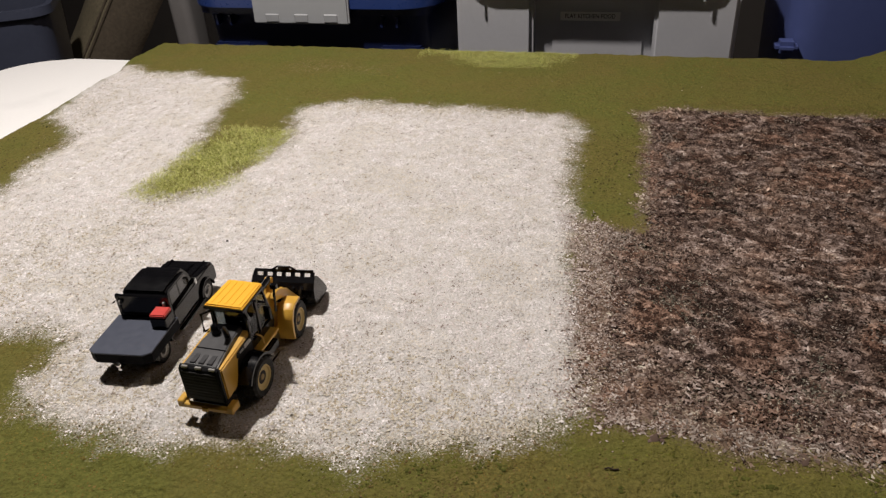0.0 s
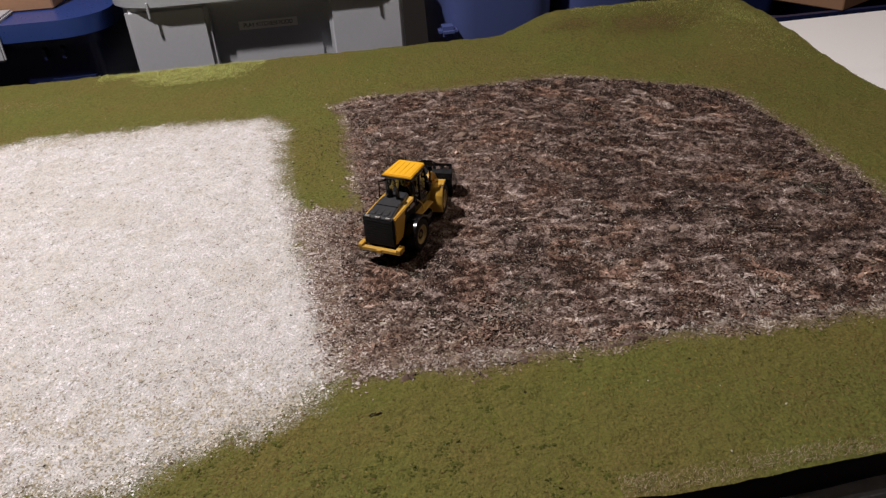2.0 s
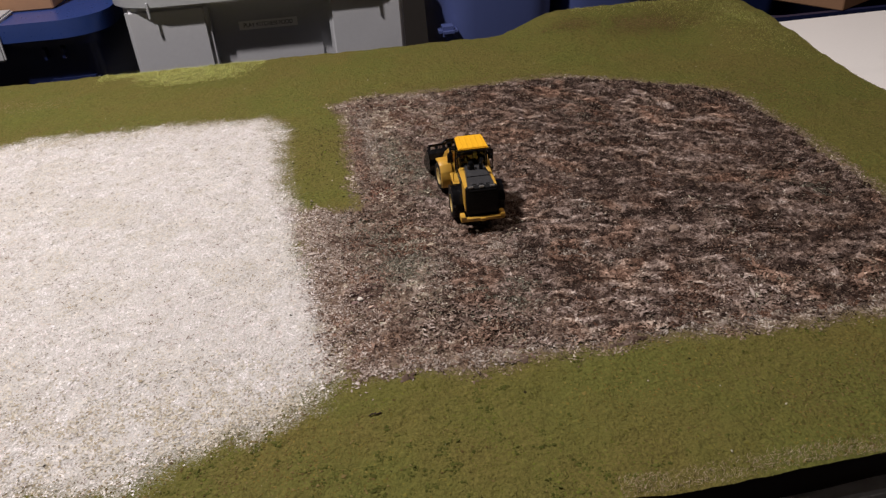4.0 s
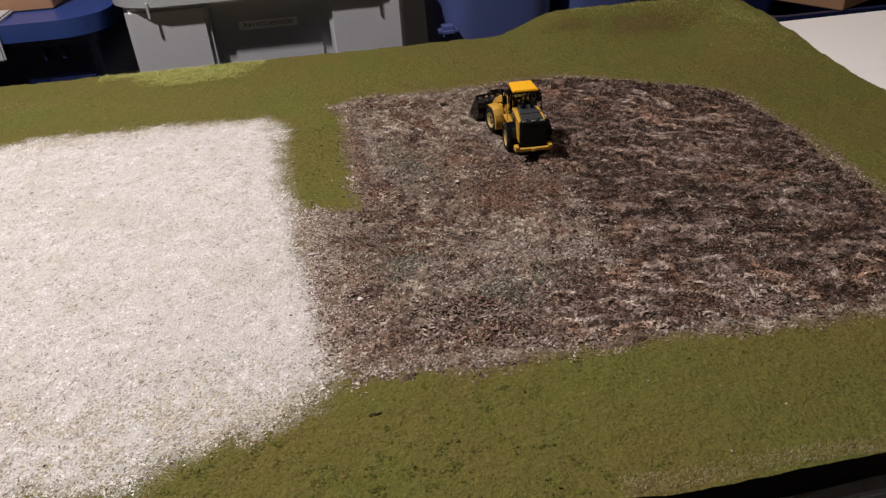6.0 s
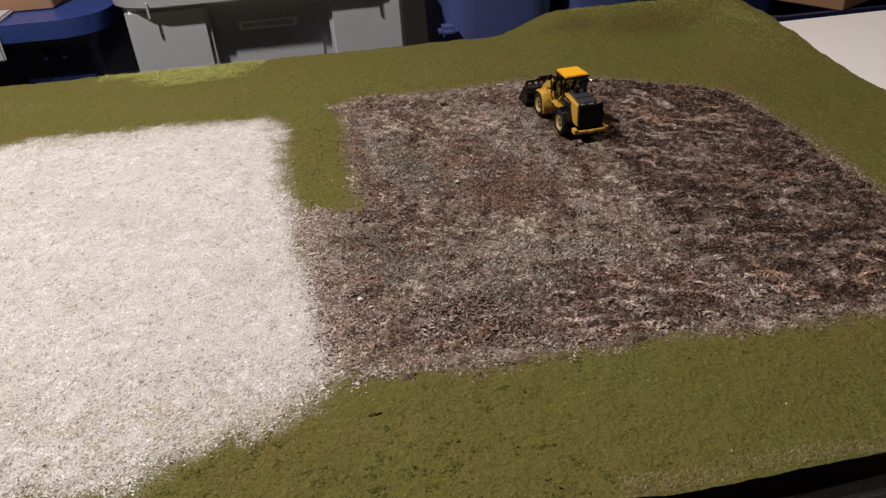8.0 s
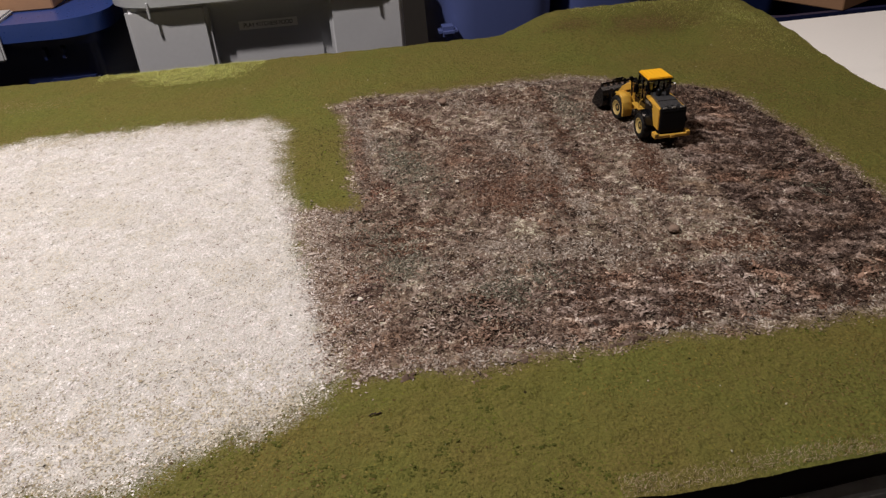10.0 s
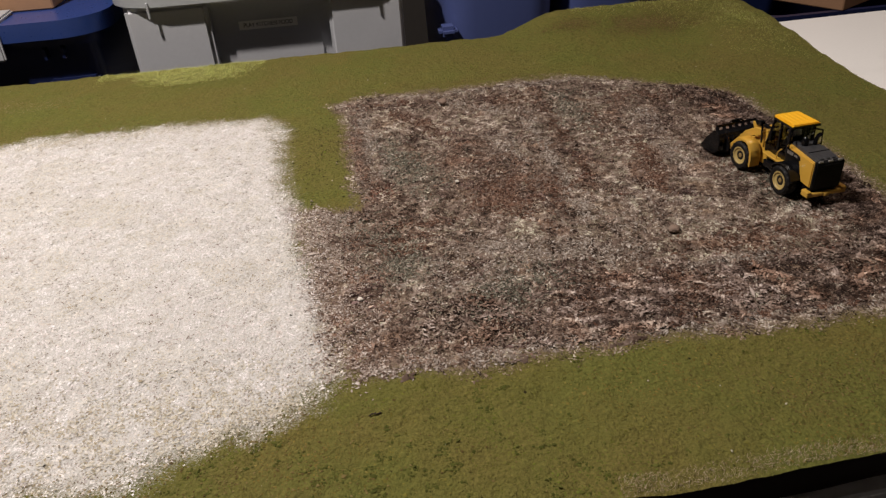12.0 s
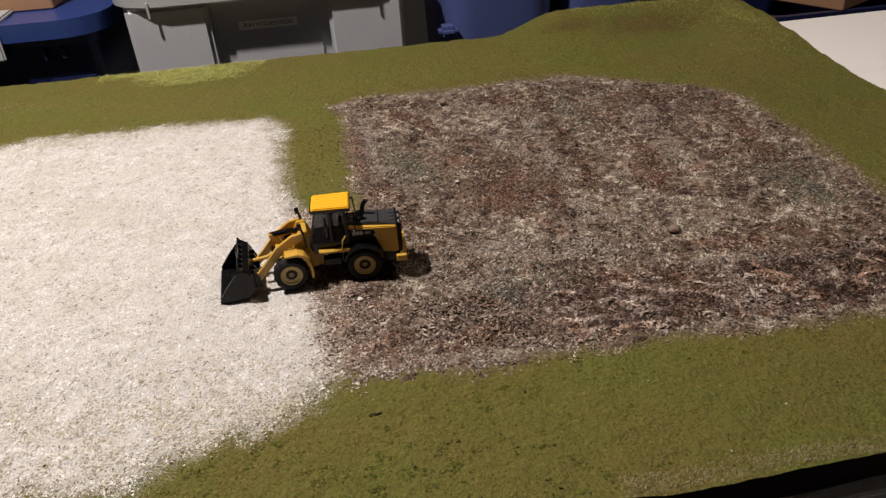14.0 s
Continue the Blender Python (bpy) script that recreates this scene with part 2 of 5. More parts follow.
def soil_relief(x, y):
    """Ridges left by grading, in metres."""
    w = value_noise(x, y, .05, 11) * .02
    ridges = np.sin((y + w + .12 * x) * 2 * math.pi / .021) * value_noise(x, y, .04, 12)
    right = smooth_step(.1, .3, x)
    return .0013 * ridges * (.35 + 1.1 * right) + .0019 * value_noise(x, y, .011, 13) + .0015 * value_noise(x, y, .035, 14)


def ground_z(x, y, soil):
    z = hill(x, y) + .0008 * value_noise(x, y, .02, 5) + .0007 * value_noise(x, y, .0085, 6) + .0003 * value_noise(x, y, .004, 8)
    return z + np.clip(soil * 60, 0, 1) * (soil_relief(x, y) - .0004)


BX0, BX1, BY0, BY1 = -.665, .557, .171, .934


def front_edge(x):
    """The board's front edge, slightly askew."""
    return BY0 + .021 * (x - .085)


NX, NY = 408, 256
su, sv = np.meshgrid(np.linspace(0, 1, NX), np.linspace(0, 1, NY))
front_y = front_edge(BX0 + (BX1 - BX0) * su)
gy = front_y + (BY1 - front_y) * sv + .0015 * value_noise(su, sv, .03, 3) * (np.abs(sv - .5) * 2) ** 8
left_edge = BX0 - .045 * smooth_step(.62, .93, gy) + .006 * value_noise(gy * 0, gy, .05, 4)
right_edge = BX1 + .004 * value_noise(gy * 0, gy, .06, 7) + .012 * smooth_step(.8, .93, gy)
gx = left_edge + (right_edge - left_edge) * su
flat = np.stack([gx.ravel(), gy.ravel()], 1)
d_gravel, d_soil = inside_distance(GRAVEL, flat), inside_distance(SOIL, flat)


def ragged(x, y):
    """How far the borders between the ground covers wander."""
    return value_noise(x, y, .045, 20) * .006 + value_noise(x, y, .02, 21) * .006 + value_noise(x, y, .007, 22) * .005


edge = ragged(flat[:, 0], flat[:, 1])
gz = ground_z(flat[:, 0], flat[:, 1], d_soil)


def ground_material():
    """Turf, gravel and soil by the spread masks, with ragged borders."""
    m = bpy.data.materials.new("board_ground")
    m.use_nodes = True
    nt = m.node_tree
    b = nt.nodes["Principled BSDF"]
    L = nt.links.new
    tc = nt.nodes.new("ShaderNodeTexCoord")

    def noise_node(scale, detail=4, rough=.6):
        n = nt.nodes.new("ShaderNodeTexNoise")
        n.inputs["Scale"].default_value, n.inputs["Detail"].default_value, n.inputs["Roughness"].default_value = scale, detail, rough
        L(tc.outputs["Object"], n.inputs["Vector"])
        return n.outputs["Fac"]

    def ramp(fac, stops):
        r = nt.nodes.new("ShaderNodeValToRGB")
        e = r.color_ramp.elements
        e[0].position, e[0].color = stops[0][0], (*stops[0][1], 1)
        e[1].position, e[1].color = stops[-1][0], (*stops[-1][1], 1)
        for p, c in stops[1:-1]:
            e.new(p).color = (*c, 1)
        L(fac, r.inputs[0])
        return r.outputs[0]

    def mix(fac, a, c):
        x = nt.nodes.new("ShaderNodeMix")
        x.data_type = "RGBA"
        L(fac, x.inputs[0]), L(a, x.inputs[6]), L(c, x.inputs[7])
        return x.outputs[2]

    def math_node(op, a, c):
        x = nt.nodes.new("ShaderNodeMath")
        x.operation = op
        for k, v in enumerate((a, c)):
            if isinstance(v, (int, float)):
                x.inputs[k].default_value = v
            else:
                L(v, x.inputs[k])
        return x.outputs[0]

    def mask(name, gain=120, jitter=.016):
        a = nt.nodes.new("ShaderNodeAttribute")
        a.attribute_name = name
        j = math_node("MULTIPLY", math_node("SUBTRACT", noise_node(900, 2), .5), jitter)
        v = math_node("MULTIPLY", math_node("ADD", a.outputs["Fac"], j), gain)
        c = nt.nodes.new("ShaderNodeClamp")
        L(math_node("ADD", v, .5), c.inputs[0])
        return c.outputs[0]

    turf = mix(ramp(noise_node(9, 5), [(.4, (0, 0, 0)), (.6, (1, 1, 1))]), ramp(noise_node(500, 5), [(.3, (.1, .086, .022)), (.5, (.155, .132, .034)), (.7, (.2, .172, .048))]),
               ramp(noise_node(420, 5), [(.3, (.085, .09, .018)), (.5, (.135, .138, .03)), (.72, (.18, .18, .042))]))
    gravel = ramp(noise_node(800, 4, .7), [(.28, (.34, .3, .26)), (.4, (.55, .52, .48)), (.5, (.66, .635, .61)), (.7, (.75, .73, .715))])
    soil = mix(noise_node(18, 4), ramp(noise_node(650, 5, .75), [(.3, (.045, .03, .026)), (.43, (.12, .085, .072)), (.54, (.25, .185, .155)), (.68, (.42, .345, .3))]),
               ramp(noise_node(560, 5, .75), [(.32, (.05, .025, .016)), (.45, (.16, .09, .062)), (.55, (.29, .2, .15)), (.68, (.46, .37, .3))]))
    col = mix(mask("gravel", 42, .045), turf, gravel)
    col = mix(mask("soil", 60, .03), col, soil)
    L(col, b.inputs["Base Color"])
    b.inputs["Roughness"].default_value = .9
    b.inputs["Specular IOR Level"].default_value = .2
    bp = nt.nodes.new("ShaderNodeBump")
    bp.inputs["Strength"].default_value, bp.inputs["Distance"].default_value = 1, .0018
    L(math_node("ADD", noise_node(600, 4, .7), math_node("MULTIPLY", noise_node(170, 3, .6), 2.2)), bp.inputs["Height"])
    L(bp.outputs[0], b.inputs["Normal"])
    return m


CORE = material("board_core_dark", (.032, .019, .015), .85, spread=.3, scale=150, bump=.3)
board = tagged(new("diorama_board"), "model landscape board with green turf, white gravel and dark soil", "diorama")
nv = NX * NY
ids = np.arange(nv).reshape(NY, NX)
q = np.stack([ids[:-1, :-1], ids[:-1, 1:], ids[1:, 1:], ids[1:, :-1]], -1).reshape(-1, 4)
top_tris = np.concatenate([q[:, [0, 1, 2]], q[:, [0, 2, 3]]])
ground_mesh = mesh_arrays("ground_cover", np.c_[flat, gz], top_tris, ground_material())
for key, val in (("gravel", d_gravel + edge), ("soil", d_soil + edge * .6)):
    at = ground_mesh.data.attributes.new(key, "FLOAT", "POINT")
    at.data.foreach_set("value", val.astype(np.float32))
ground_mesh.data.shade_smooth()
ground_mesh.parent = board
ring = np.concatenate([ids[0, :], ids[1:, -1], ids[-1, -2::-1], ids[-2:0:-1, 0]])
rv = np.c_[flat[ring], gz[ring] - .0005]
bm = bmesh.new()
hi = [bm.verts.new(v) for v in rv]
lo = [bm.verts.new((v[0] * .995, BY0 + .004 + (v[1] - BY0) * .99, TZ)) for v in rv]
for i in range(len(hi)):
    j = (i + 1) % len(hi)
    bm.faces.new((lo[i], lo[j], hi[j], hi[i]))
bm.faces.new(lo[::-1])
part("board_core", bm, CORE, board, "dark foam core")


# ---- loose ground cover ----
def left_side(y):
    """The board's left edge, which bulges out towards the back."""
    return BX0 - .045 * smooth_step(.62, .93, y)


def scatter(n, poly, seed, spread, grow=.004):
    rng = np.random.RandomState(seed)
    lo, hi = poly.min(0) - .02, poly.max(0) + .02
    p = rng.uniform(lo, hi, (n, 2))
    p = p[(p[:, 0] > left_side(p[:, 1]) + .005) & (p[:, 0] < BX1)]
    d = inside_distance(poly, p) + ragged(p[:, 0], p[:, 1])
    keep = d + rng.normal(0, spread, len(p)) > -grow
    return p[keep], rng


def grains(name, p, rng, z, size, squash, mat, label, stretch=1.0, tone=None):
    """Small angular stones: stretched, turned pyramids."""
    base = np.array([(1, 0, 0), (-1, 0, 0), (0, 1, 0), (0, -1, 0), (0, 0, 1)], float)
    faces = np.array([(0, 2, 4), (2, 1, 4), (1, 3, 4), (3, 0, 4)])
    n = len(p)
    s = size * np.exp(rng.normal(0, .3, n))
    v = base[None] * (1 + rng.uniform(-.35, .35, (n, 5, 1)))
    v[:, :, 0] *= stretch * (1 + rng.uniform(-.3, .3, (n, 1)))
    v[:, :, 2] *= squash
    tilt = rng.normal(0, .35, n)
    c, d = np.cos(tilt)[:, None], np.sin(tilt)[:, None]
    v[:, :, 0], v[:, :, 2] = v[:, :, 0] * c - v[:, :, 2] * d, v[:, :, 0] * d + v[:, :, 2] * c
    a = rng.uniform(0, 2 * math.pi, n)
    c, d = np.cos(a)[:, None], np.sin(a)[:, None]
    v[:, :, 0], v[:, :, 1] = v[:, :, 0] * c - v[:, :, 1] * d, v[:, :, 0] * d + v[:, :, 1] * c
    v *= s[:, None, None]
    v += np.c_[p, z + s * squash * .12][:, None, :]
    ob = mesh_arrays(name, v.reshape(-1, 3), (faces[None] + 5 * np.arange(n)[:, None, None]).reshape(-1, 3), mat, label, "ground cover", "stuff")
    if tone is not None:
        at = ob.data.attributes.new("tone", "FLOAT", "POINT")
        at.data.foreach_set("value", np.repeat(np.clip(tone, 0, 1), 5).astype(np.float32))
    return ob


GRAVEL_GRAIN = grain_material("gravel_grains", [(0, (.24, .205, .18)), (.06, (.42, .38, .355)), (.2, (.62, .59, .575)), (.48, (.745, .72, .715)), (1, (.87, .855, .86))],
                              patches=[(.34, (.66, .62, .52)), (.42, (.88, .85, .79)), (.49, (1, .99, .98)), (.55, (1.04, 1.03, 1.04)), (.61, (.92, .88, .85)), (.68, (.74, .68, .63))], patch_scale=85,
                              broad=[(.36, (.84, .81, .72)), (.44, (.97, .95, .9)), (.51, (1.05, 1.05, 1.06)), (.57, (.97, .94, .93)), (.63, (1.04, 1.03, 1.03)), (.7, (.88, .84, .79))], broad_scale=17, by_tone=True)
DARK_SOIL = grain_material("dark_soil_chips", [(0, (.024, .015, .011)), (.45, (.062, .041, .032)), (.8, (.13, .09, .072)), (1, (.24, .18, .15))], .95, .08,
                           patches=[(.35, (1, .9, 1)), (.6, (1, 1, 1)), (.72, (1.6, .8, .6))], patch_scale=16)
pg, rng = scatter(285000, GRAVEL, 31, .004)
tone = .5 + .34 * value_noise(pg[:, 0], pg[:, 1], .0036, 231) + .26 * value_noise(pg[:, 0], pg[:, 1], .0075, 232) + rng.normal(0, .2, len(pg))
grains("gravel_ballast", pg, rng, ground_z(pg[:, 0], pg[:, 1], np.full(len(pg), -1.0)), .0005, .5, GRAVEL_GRAIN, "loose fine white and tan gravel spread over the yard", 1.0, tone)


def streaky(x, y, degrees, long, short, seed):
    """Noise drawn out along one direction."""
    c, d = math.cos(radians(degrees)), math.sin(radians(degrees))
    return value_noise((x * c + y * d) * short / long, y * c - x * d, short, seed)


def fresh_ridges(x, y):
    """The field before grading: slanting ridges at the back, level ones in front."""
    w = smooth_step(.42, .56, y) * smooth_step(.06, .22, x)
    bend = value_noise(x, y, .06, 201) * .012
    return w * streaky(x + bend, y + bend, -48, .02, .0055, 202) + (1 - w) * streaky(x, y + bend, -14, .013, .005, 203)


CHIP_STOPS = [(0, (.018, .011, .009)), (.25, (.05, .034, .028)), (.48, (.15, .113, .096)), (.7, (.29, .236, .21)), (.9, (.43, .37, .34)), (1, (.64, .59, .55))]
CHIP_TINTS = [(.34, (.74, .63, .5)), (.42, (.99, .97, .84)), (.48, (1.04, 1.0, .94)), (.53, (.93, .97, .8)), (.58, (1.0, .95, .87)), (.66, (.9, .73, .58))]
GRADED = grain_material("graded_soil_chips", CHIP_STOPS, .9, .15, broad=CHIP_TINTS, broad_scale=26, by_tone=True)
FRESH = grain_material("loose_soil_chips", CHIP_STOPS, .9, .15, broad=[(.36, (.85, .68, .58)), (.44, (1, .92, .86)), (.5, (.98, .92, .9)), (.56, (1.04, .95, .86)), (.64, (1.05, .82, .68))], broad_scale=21, by_tone=True)
ps, rng = scatter(300000, SOIL, 32, .004, -.001)
left = (ps[:, 0] < .02) & (ps[:, 1] < .5)
ps = ps[~left | (inside_distance(SOIL, ps) + value_noise(ps[:, 0], ps[:, 1], .012, 93) * .006 > rng.normal(.012, .006, len(ps)))]
sx, sy = ps[:, 0], ps[:, 1]
tone = (.585 + .15 * streaky(sx, sy, 84, .06, .009, 211) + .26 * value_noise(sx, sy, .0055, 212) + .28 * value_noise(sx, sy, .0028, 213)
        + .1 * value_noise(sx, sy, .024, 214) + rng.normal(0, .15, len(ps)))
grains("soil_mulch", ps, rng, ground_z(sx, sy, inside_distance(SOIL, ps)), .00046, .55, GRADED, "loose brown and tan soil chips on the field", 2.8, tone)


def soil_row(x0, x1, y0, y1, n, seed, label):
    """Loose chips along one strip of the field: pale ones heaped on ridges, dark ones in the furrows, whose shade is
    put into the tone.
    """
    r = np.random.RandomState(seed)
    p = r.uniform((x0, y0), (x1, y1), (n, 2))
    p[:, 0] += value_noise(p[:, 0], p[:, 1], .02, 72) * .009 + r.normal(0, .006, n)
    p[:, 1] += r.normal(0, .005, n)
    rim = np.where((p[:, 0] < .04) & (p[:, 1] < .5), .026, .007)
    p = p[inside_distance(SOIL, p) > rim + r.normal(0, .3, n) * rim]
    x, y = p[:, 0], p[:, 1]
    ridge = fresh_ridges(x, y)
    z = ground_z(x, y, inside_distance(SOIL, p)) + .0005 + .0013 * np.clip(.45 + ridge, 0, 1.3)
    # the step over x puts the lamp's falloff to the right into the tone
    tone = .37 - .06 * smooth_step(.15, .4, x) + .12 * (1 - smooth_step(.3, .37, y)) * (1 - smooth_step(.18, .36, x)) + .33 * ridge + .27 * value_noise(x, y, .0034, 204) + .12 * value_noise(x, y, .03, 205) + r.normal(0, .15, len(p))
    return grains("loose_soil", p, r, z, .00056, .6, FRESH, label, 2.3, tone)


SOIL_COLUMNS = [(-.01, .058, 2.0, 3.2), (.058, .118, 3.6, 5.0), (.118, .182, 5.3, 6.6), (.182, .242, 7.1, 8.4), (.242, .302, 8.8, 10.5), (.302, .356, 10.9, 12.0), (.356, .42, 12.2, 13.2)]
soil_rows = []
for k, (x0, x1, ta, tb) in enumerate(SOIL_COLUMNS):
    for y0, y1 in ((.335, .48), (.48, .61), (.61, .76)):
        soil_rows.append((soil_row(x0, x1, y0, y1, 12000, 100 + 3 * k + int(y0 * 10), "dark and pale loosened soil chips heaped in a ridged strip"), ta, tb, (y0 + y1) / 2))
RUST = grain_material("rust_soil_chips", [(0, (.049, .031, .025)), (.4, (.148, .098, .074)), (.8, (.246, .180, .143)), (1, (.377, .312, .262))], .95, .08,
                      patches=[(.35, (.7, .66, .66)), (.5, (1, 1, 1)), (.65, (1.15, .98, .9))], patch_scale=40)
TAN = grain_material("tan_soil_chips", [(0, (.108, .081, .063)), (.4, (.225, .180, .149)), (.8, (.342, .293, .252)), (1, (.495, .450, .405))], .95, .08)
rr = np.random.RandomState(78)


def soil_drift(name, centres, mat, size, label, spill=0.0, lift=.0004):
    """Loose chips drifted round the centres: x, y, spread in x and y, count."""
    p = np.concatenate([rr.normal((x, y), (sx, sy), (n, 2)) for x, y, sx, sy, n in centres])
    d = inside_distance(SOIL, p) + ragged(p[:, 0], p[:, 1]) + spill
    p = p[(d > rr.normal(-.001, .004 + spill * .4, len(p))) & (value_noise(p[:, 0], p[:, 1], .014, 91) + value_noise(p[:, 0], p[:, 1], .006, 92) + rr.uniform(-.8, .8, len(p)) > -.25)]
    grains(name, p, rr, ground_z(p[:, 0], p[:, 1], inside_distance(SOIL, p)) + lift, size, .45, mat, label, 2.2)


DARK_RUST = grain_material("dark_rust_chips", [(0, (.035, .018, .012)), (.5, (.11, .058, .04)), (.85, (.2, .12, .085)), (1, (.33, .24, .19))], .95, .08)
soil_drift("rust_soil", [(.0, .38, .014, .06, 5500), (.017, .62, .008, .06, 4000), (.10, .56, .03, .022, 3200), (.14, .505, .02, .02, 2200), (.37, .6, .015, .03, 1500), (.06, .3, .05, .014, 3000),
                         (.2, .33, .06, .02, 2500), (.31, .56, .04, .05, 3500)], RUST, .00056, "rusty brown soil chips drifted over the field")
soil_drift("rust_soil", [(.113, .57, .011, .02, 1300), (.135, .54, .012, .012, 600), (.013, .6, .003, .055, 1300), (.02, .47, .012, .02, 900), (.37, .64, .012, .012, 500)], RUST, .0006,
           "rusty brown soil chips lying loose on the ridges", 0, .0016)
soil_drift("dark_rust_soil", [(.137, .487, .018, .026, 5600), (.15, .48, .026, .012, 2600), (.17, .69, .03, .012, 1600), (.31, .66, .035, .01, 1800), (.25, .6, .012, .03, 1400), (.35, .47, .02, .03, 2200),
                              (.3, .37, .05, .012, 3000), (.2, .31, .04, .006, 1500), (.03, .72, .03, .006, 900), (.03, .43, .016, .003, 700), (.034, .415, .014, .0025, 500), (.0, .435, .006, .01, 400), (.055, .45, .02, .004, 500)], DARK_RUST, .0006, "dark reddish soil chips lying in patches over the field")
soil_drift("tan_soil", [(.06, .285, .06, .006, 2600), (.22, .284, .04, .004, 1100), (.35, .285, .03, .004, 1000), (.022, .64, .004, .05, 2200), (.012, .60, .003, .05, 1400), (.15, .56, .012, .025, 1800),
                        (-.015, .45, .014, .03, 3500), (.39, .5, .008, .08, 1800), (.2, .735, .08, .006, 2500), (.21, .42, .05, .03, 2600), (.08, .38, .03, .03, 2600)], TAN, .00056, "pale tan soil chips along the edge of the field")


def streaks(lines):
    """Centres along wheel tracks: from, to, half width, count."""
    return [(x0 + (x1 - x0) * k / 9, y0 + (y1 - y0) * k / 9 , w, abs(y1 - y0) / 14 + w * .5, n // 10) for x0, y0, x1, y1, w, n in lines for k in range(10)]


OLIVE = grain_material("olive_soil_chips", [(0, (.035, .034, .026)), (.4, (.1, .095, .072)), (.8, (.2, .185, .145)), (1, (.36, .33, .27))], .95, .08)
soil_drift("tan_soil", streaks([(.187, .64, .179, .43, .004, 4420), (.02, .69, .029, .56, .005, 2720), (.115, .71, .165, .66, .006, 1700), (.225, .345, .275, .346, .008, 1700), (.3, .62, .285, .5, .008, 2550), (.105, .4, .19, .37, .012, 3060)]),
           TAN, .0005, "pale tan soil chips along old wheel tracks", 0, .0005)
soil_drift("dark_rust_soil", streaks([(.272, .55, .252, .46, .006, 2550), (.385, .61, .367, .5, .008, 3230), (.057, .69, .1, .62, .006, 2040), (.2, .34, .24, .31, .01, 2550), (.14, .325, .17, .34, .008, 1530), (.13, .291, .3, .284, .002, 2210), (.213, .7, .205, .52, .004, 2040)]),
           DARK_RUST, .00055, "dark soil chips along old wheel tracks", 0, .0005)
soil_drift("olive_soil", streaks([(.354, .47, .362, .41, .016, 5440), (.007, .46, .034, .39, .014, 4420), (.045, .61, .065, .51, .014, 4420), (.24, .7, .23, .6, .012, 3400), (.08, .33, .12, .36, .014, 3060)]),
           OLIVE, .0005, "grey olive soil chips drifted over the field", 0, .0005)
PALE_SOIL = grain_material("pale_soil_dust", [(0, (.22, .17, .14)), (.4, (.38, .31, .265)), (.8, (.5, .43, .385)), (1, (.62, .57, .53))], .95, .08)
soil_drift("spilled_soil", [(-.010, .33, .012, .03, 3400), (-.019, .40, .011, .035, 3600), (-.029, .46, .011, .025, 3200), (.0, .288, .016, .006, 1300)], PALE_SOIL, .00045, "pale soil dust spilled from the field over the gravel", .008)
soil_drift("spilled_soil", [(-.006, .33, .01, .03, 2600), (-.014, .40, .01, .035, 2800), (-.022, .46, .01, .025, 2200), (-.002, .29, .015, .006, 900)], RUST, .0005, "rusty soil dust spilled from the field over the gravel", .002)
# brown dust where the gravel thins out into the turf
pf = rr.uniform((-.69, .2), (.0, .83), (170000, 2))
df = inside_distance(GRAVEL, pf) + ragged(pf[:, 0], pf[:, 1])
pf = pf[(pf[:, 0] > left_side(pf[:, 1]) + .006) & (np.abs(df + .003 + rr.normal(0, .005, len(pf))) < .006) & (value_noise(pf[:, 0], pf[:, 1], .02, 95) + rr.uniform(-1, 1, len(pf)) > -.3)]
DUST = grain_material("border_dust", [(0, (.1, .07, .035)), (.5, (.23, .18, .1)), (1, (.4, .34, .23))], .95, .08)
grains("border_dust", pf, rr, ground_z(pf[:, 0], pf[:, 1], np.full(len(pf), -1.0)) + .0002, .00042, .45, DUST, "brown dust where the gravel thins out into turf", 1.5)
# trodden dust over the gravel
pd = np.concatenate([rr.normal((x, y), (sx, sy), (n, 2)) for x, y, sx, sy, n in
                     [(-.2, .265, .1, .028, 12000), (-.33, .25, .05, .02, 3000), (-.45, .34, .08, .045, 7000), (-.63, .68, .03, .06, 3000), (-.08, .27, .03, .02, 2500), (-.4, .42, .03, .04, 2000), (-.25, .71, .1, .008, 2500)]])
pd = pd[(inside_distance(GRAVEL, pd) > .002) & (value_noise(pd[:, 0], pd[:, 1], .012, 96) + value_noise(pd[:, 0], pd[:, 1], .004, 99) + rr.uniform(-.6, .6, len(pd)) > -.15)]
GRAVEL_DUST = grain_material("gravel_dust", [(0, (.36, .31, .22)), (.5, (.52, .47, .38)), (1, (.66, .62, .54))], .95, .08)
grains("gravel_dust", pd, rr, ground_z(pd[:, 0], pd[:, 1], np.full(len(pd), -1.0)) + .0003, .00048, .45, GRAVEL_DUST, "tan dust trodden into the white gravel", 1.6)
rc = np.random.RandomState(77)
pc = rc.uniform((-.02, .29), (.41, .75), (90000, 2))
clump = value_noise(pc[:, 0] + .4 * pc[:, 1], pc[:, 1], .016, 81) + .8 * value_noise(pc[:, 0], pc[:, 1], .034, 82) + .5 * value_noise(pc[:, 0], pc[:, 1], .007, 83)
pc = pc[(clump + rc.uniform(-.3, .3, len(pc)) > .62) & (inside_distance(SOIL, pc) > .012)]
grains("dark_clods", pc, rc, ground_z(pc[:, 0], pc[:, 1], inside_distance(SOIL, pc)) + .0004, .0006, .5, DARK_SOIL, "dark clods lying in clumps over the field", 2.0)
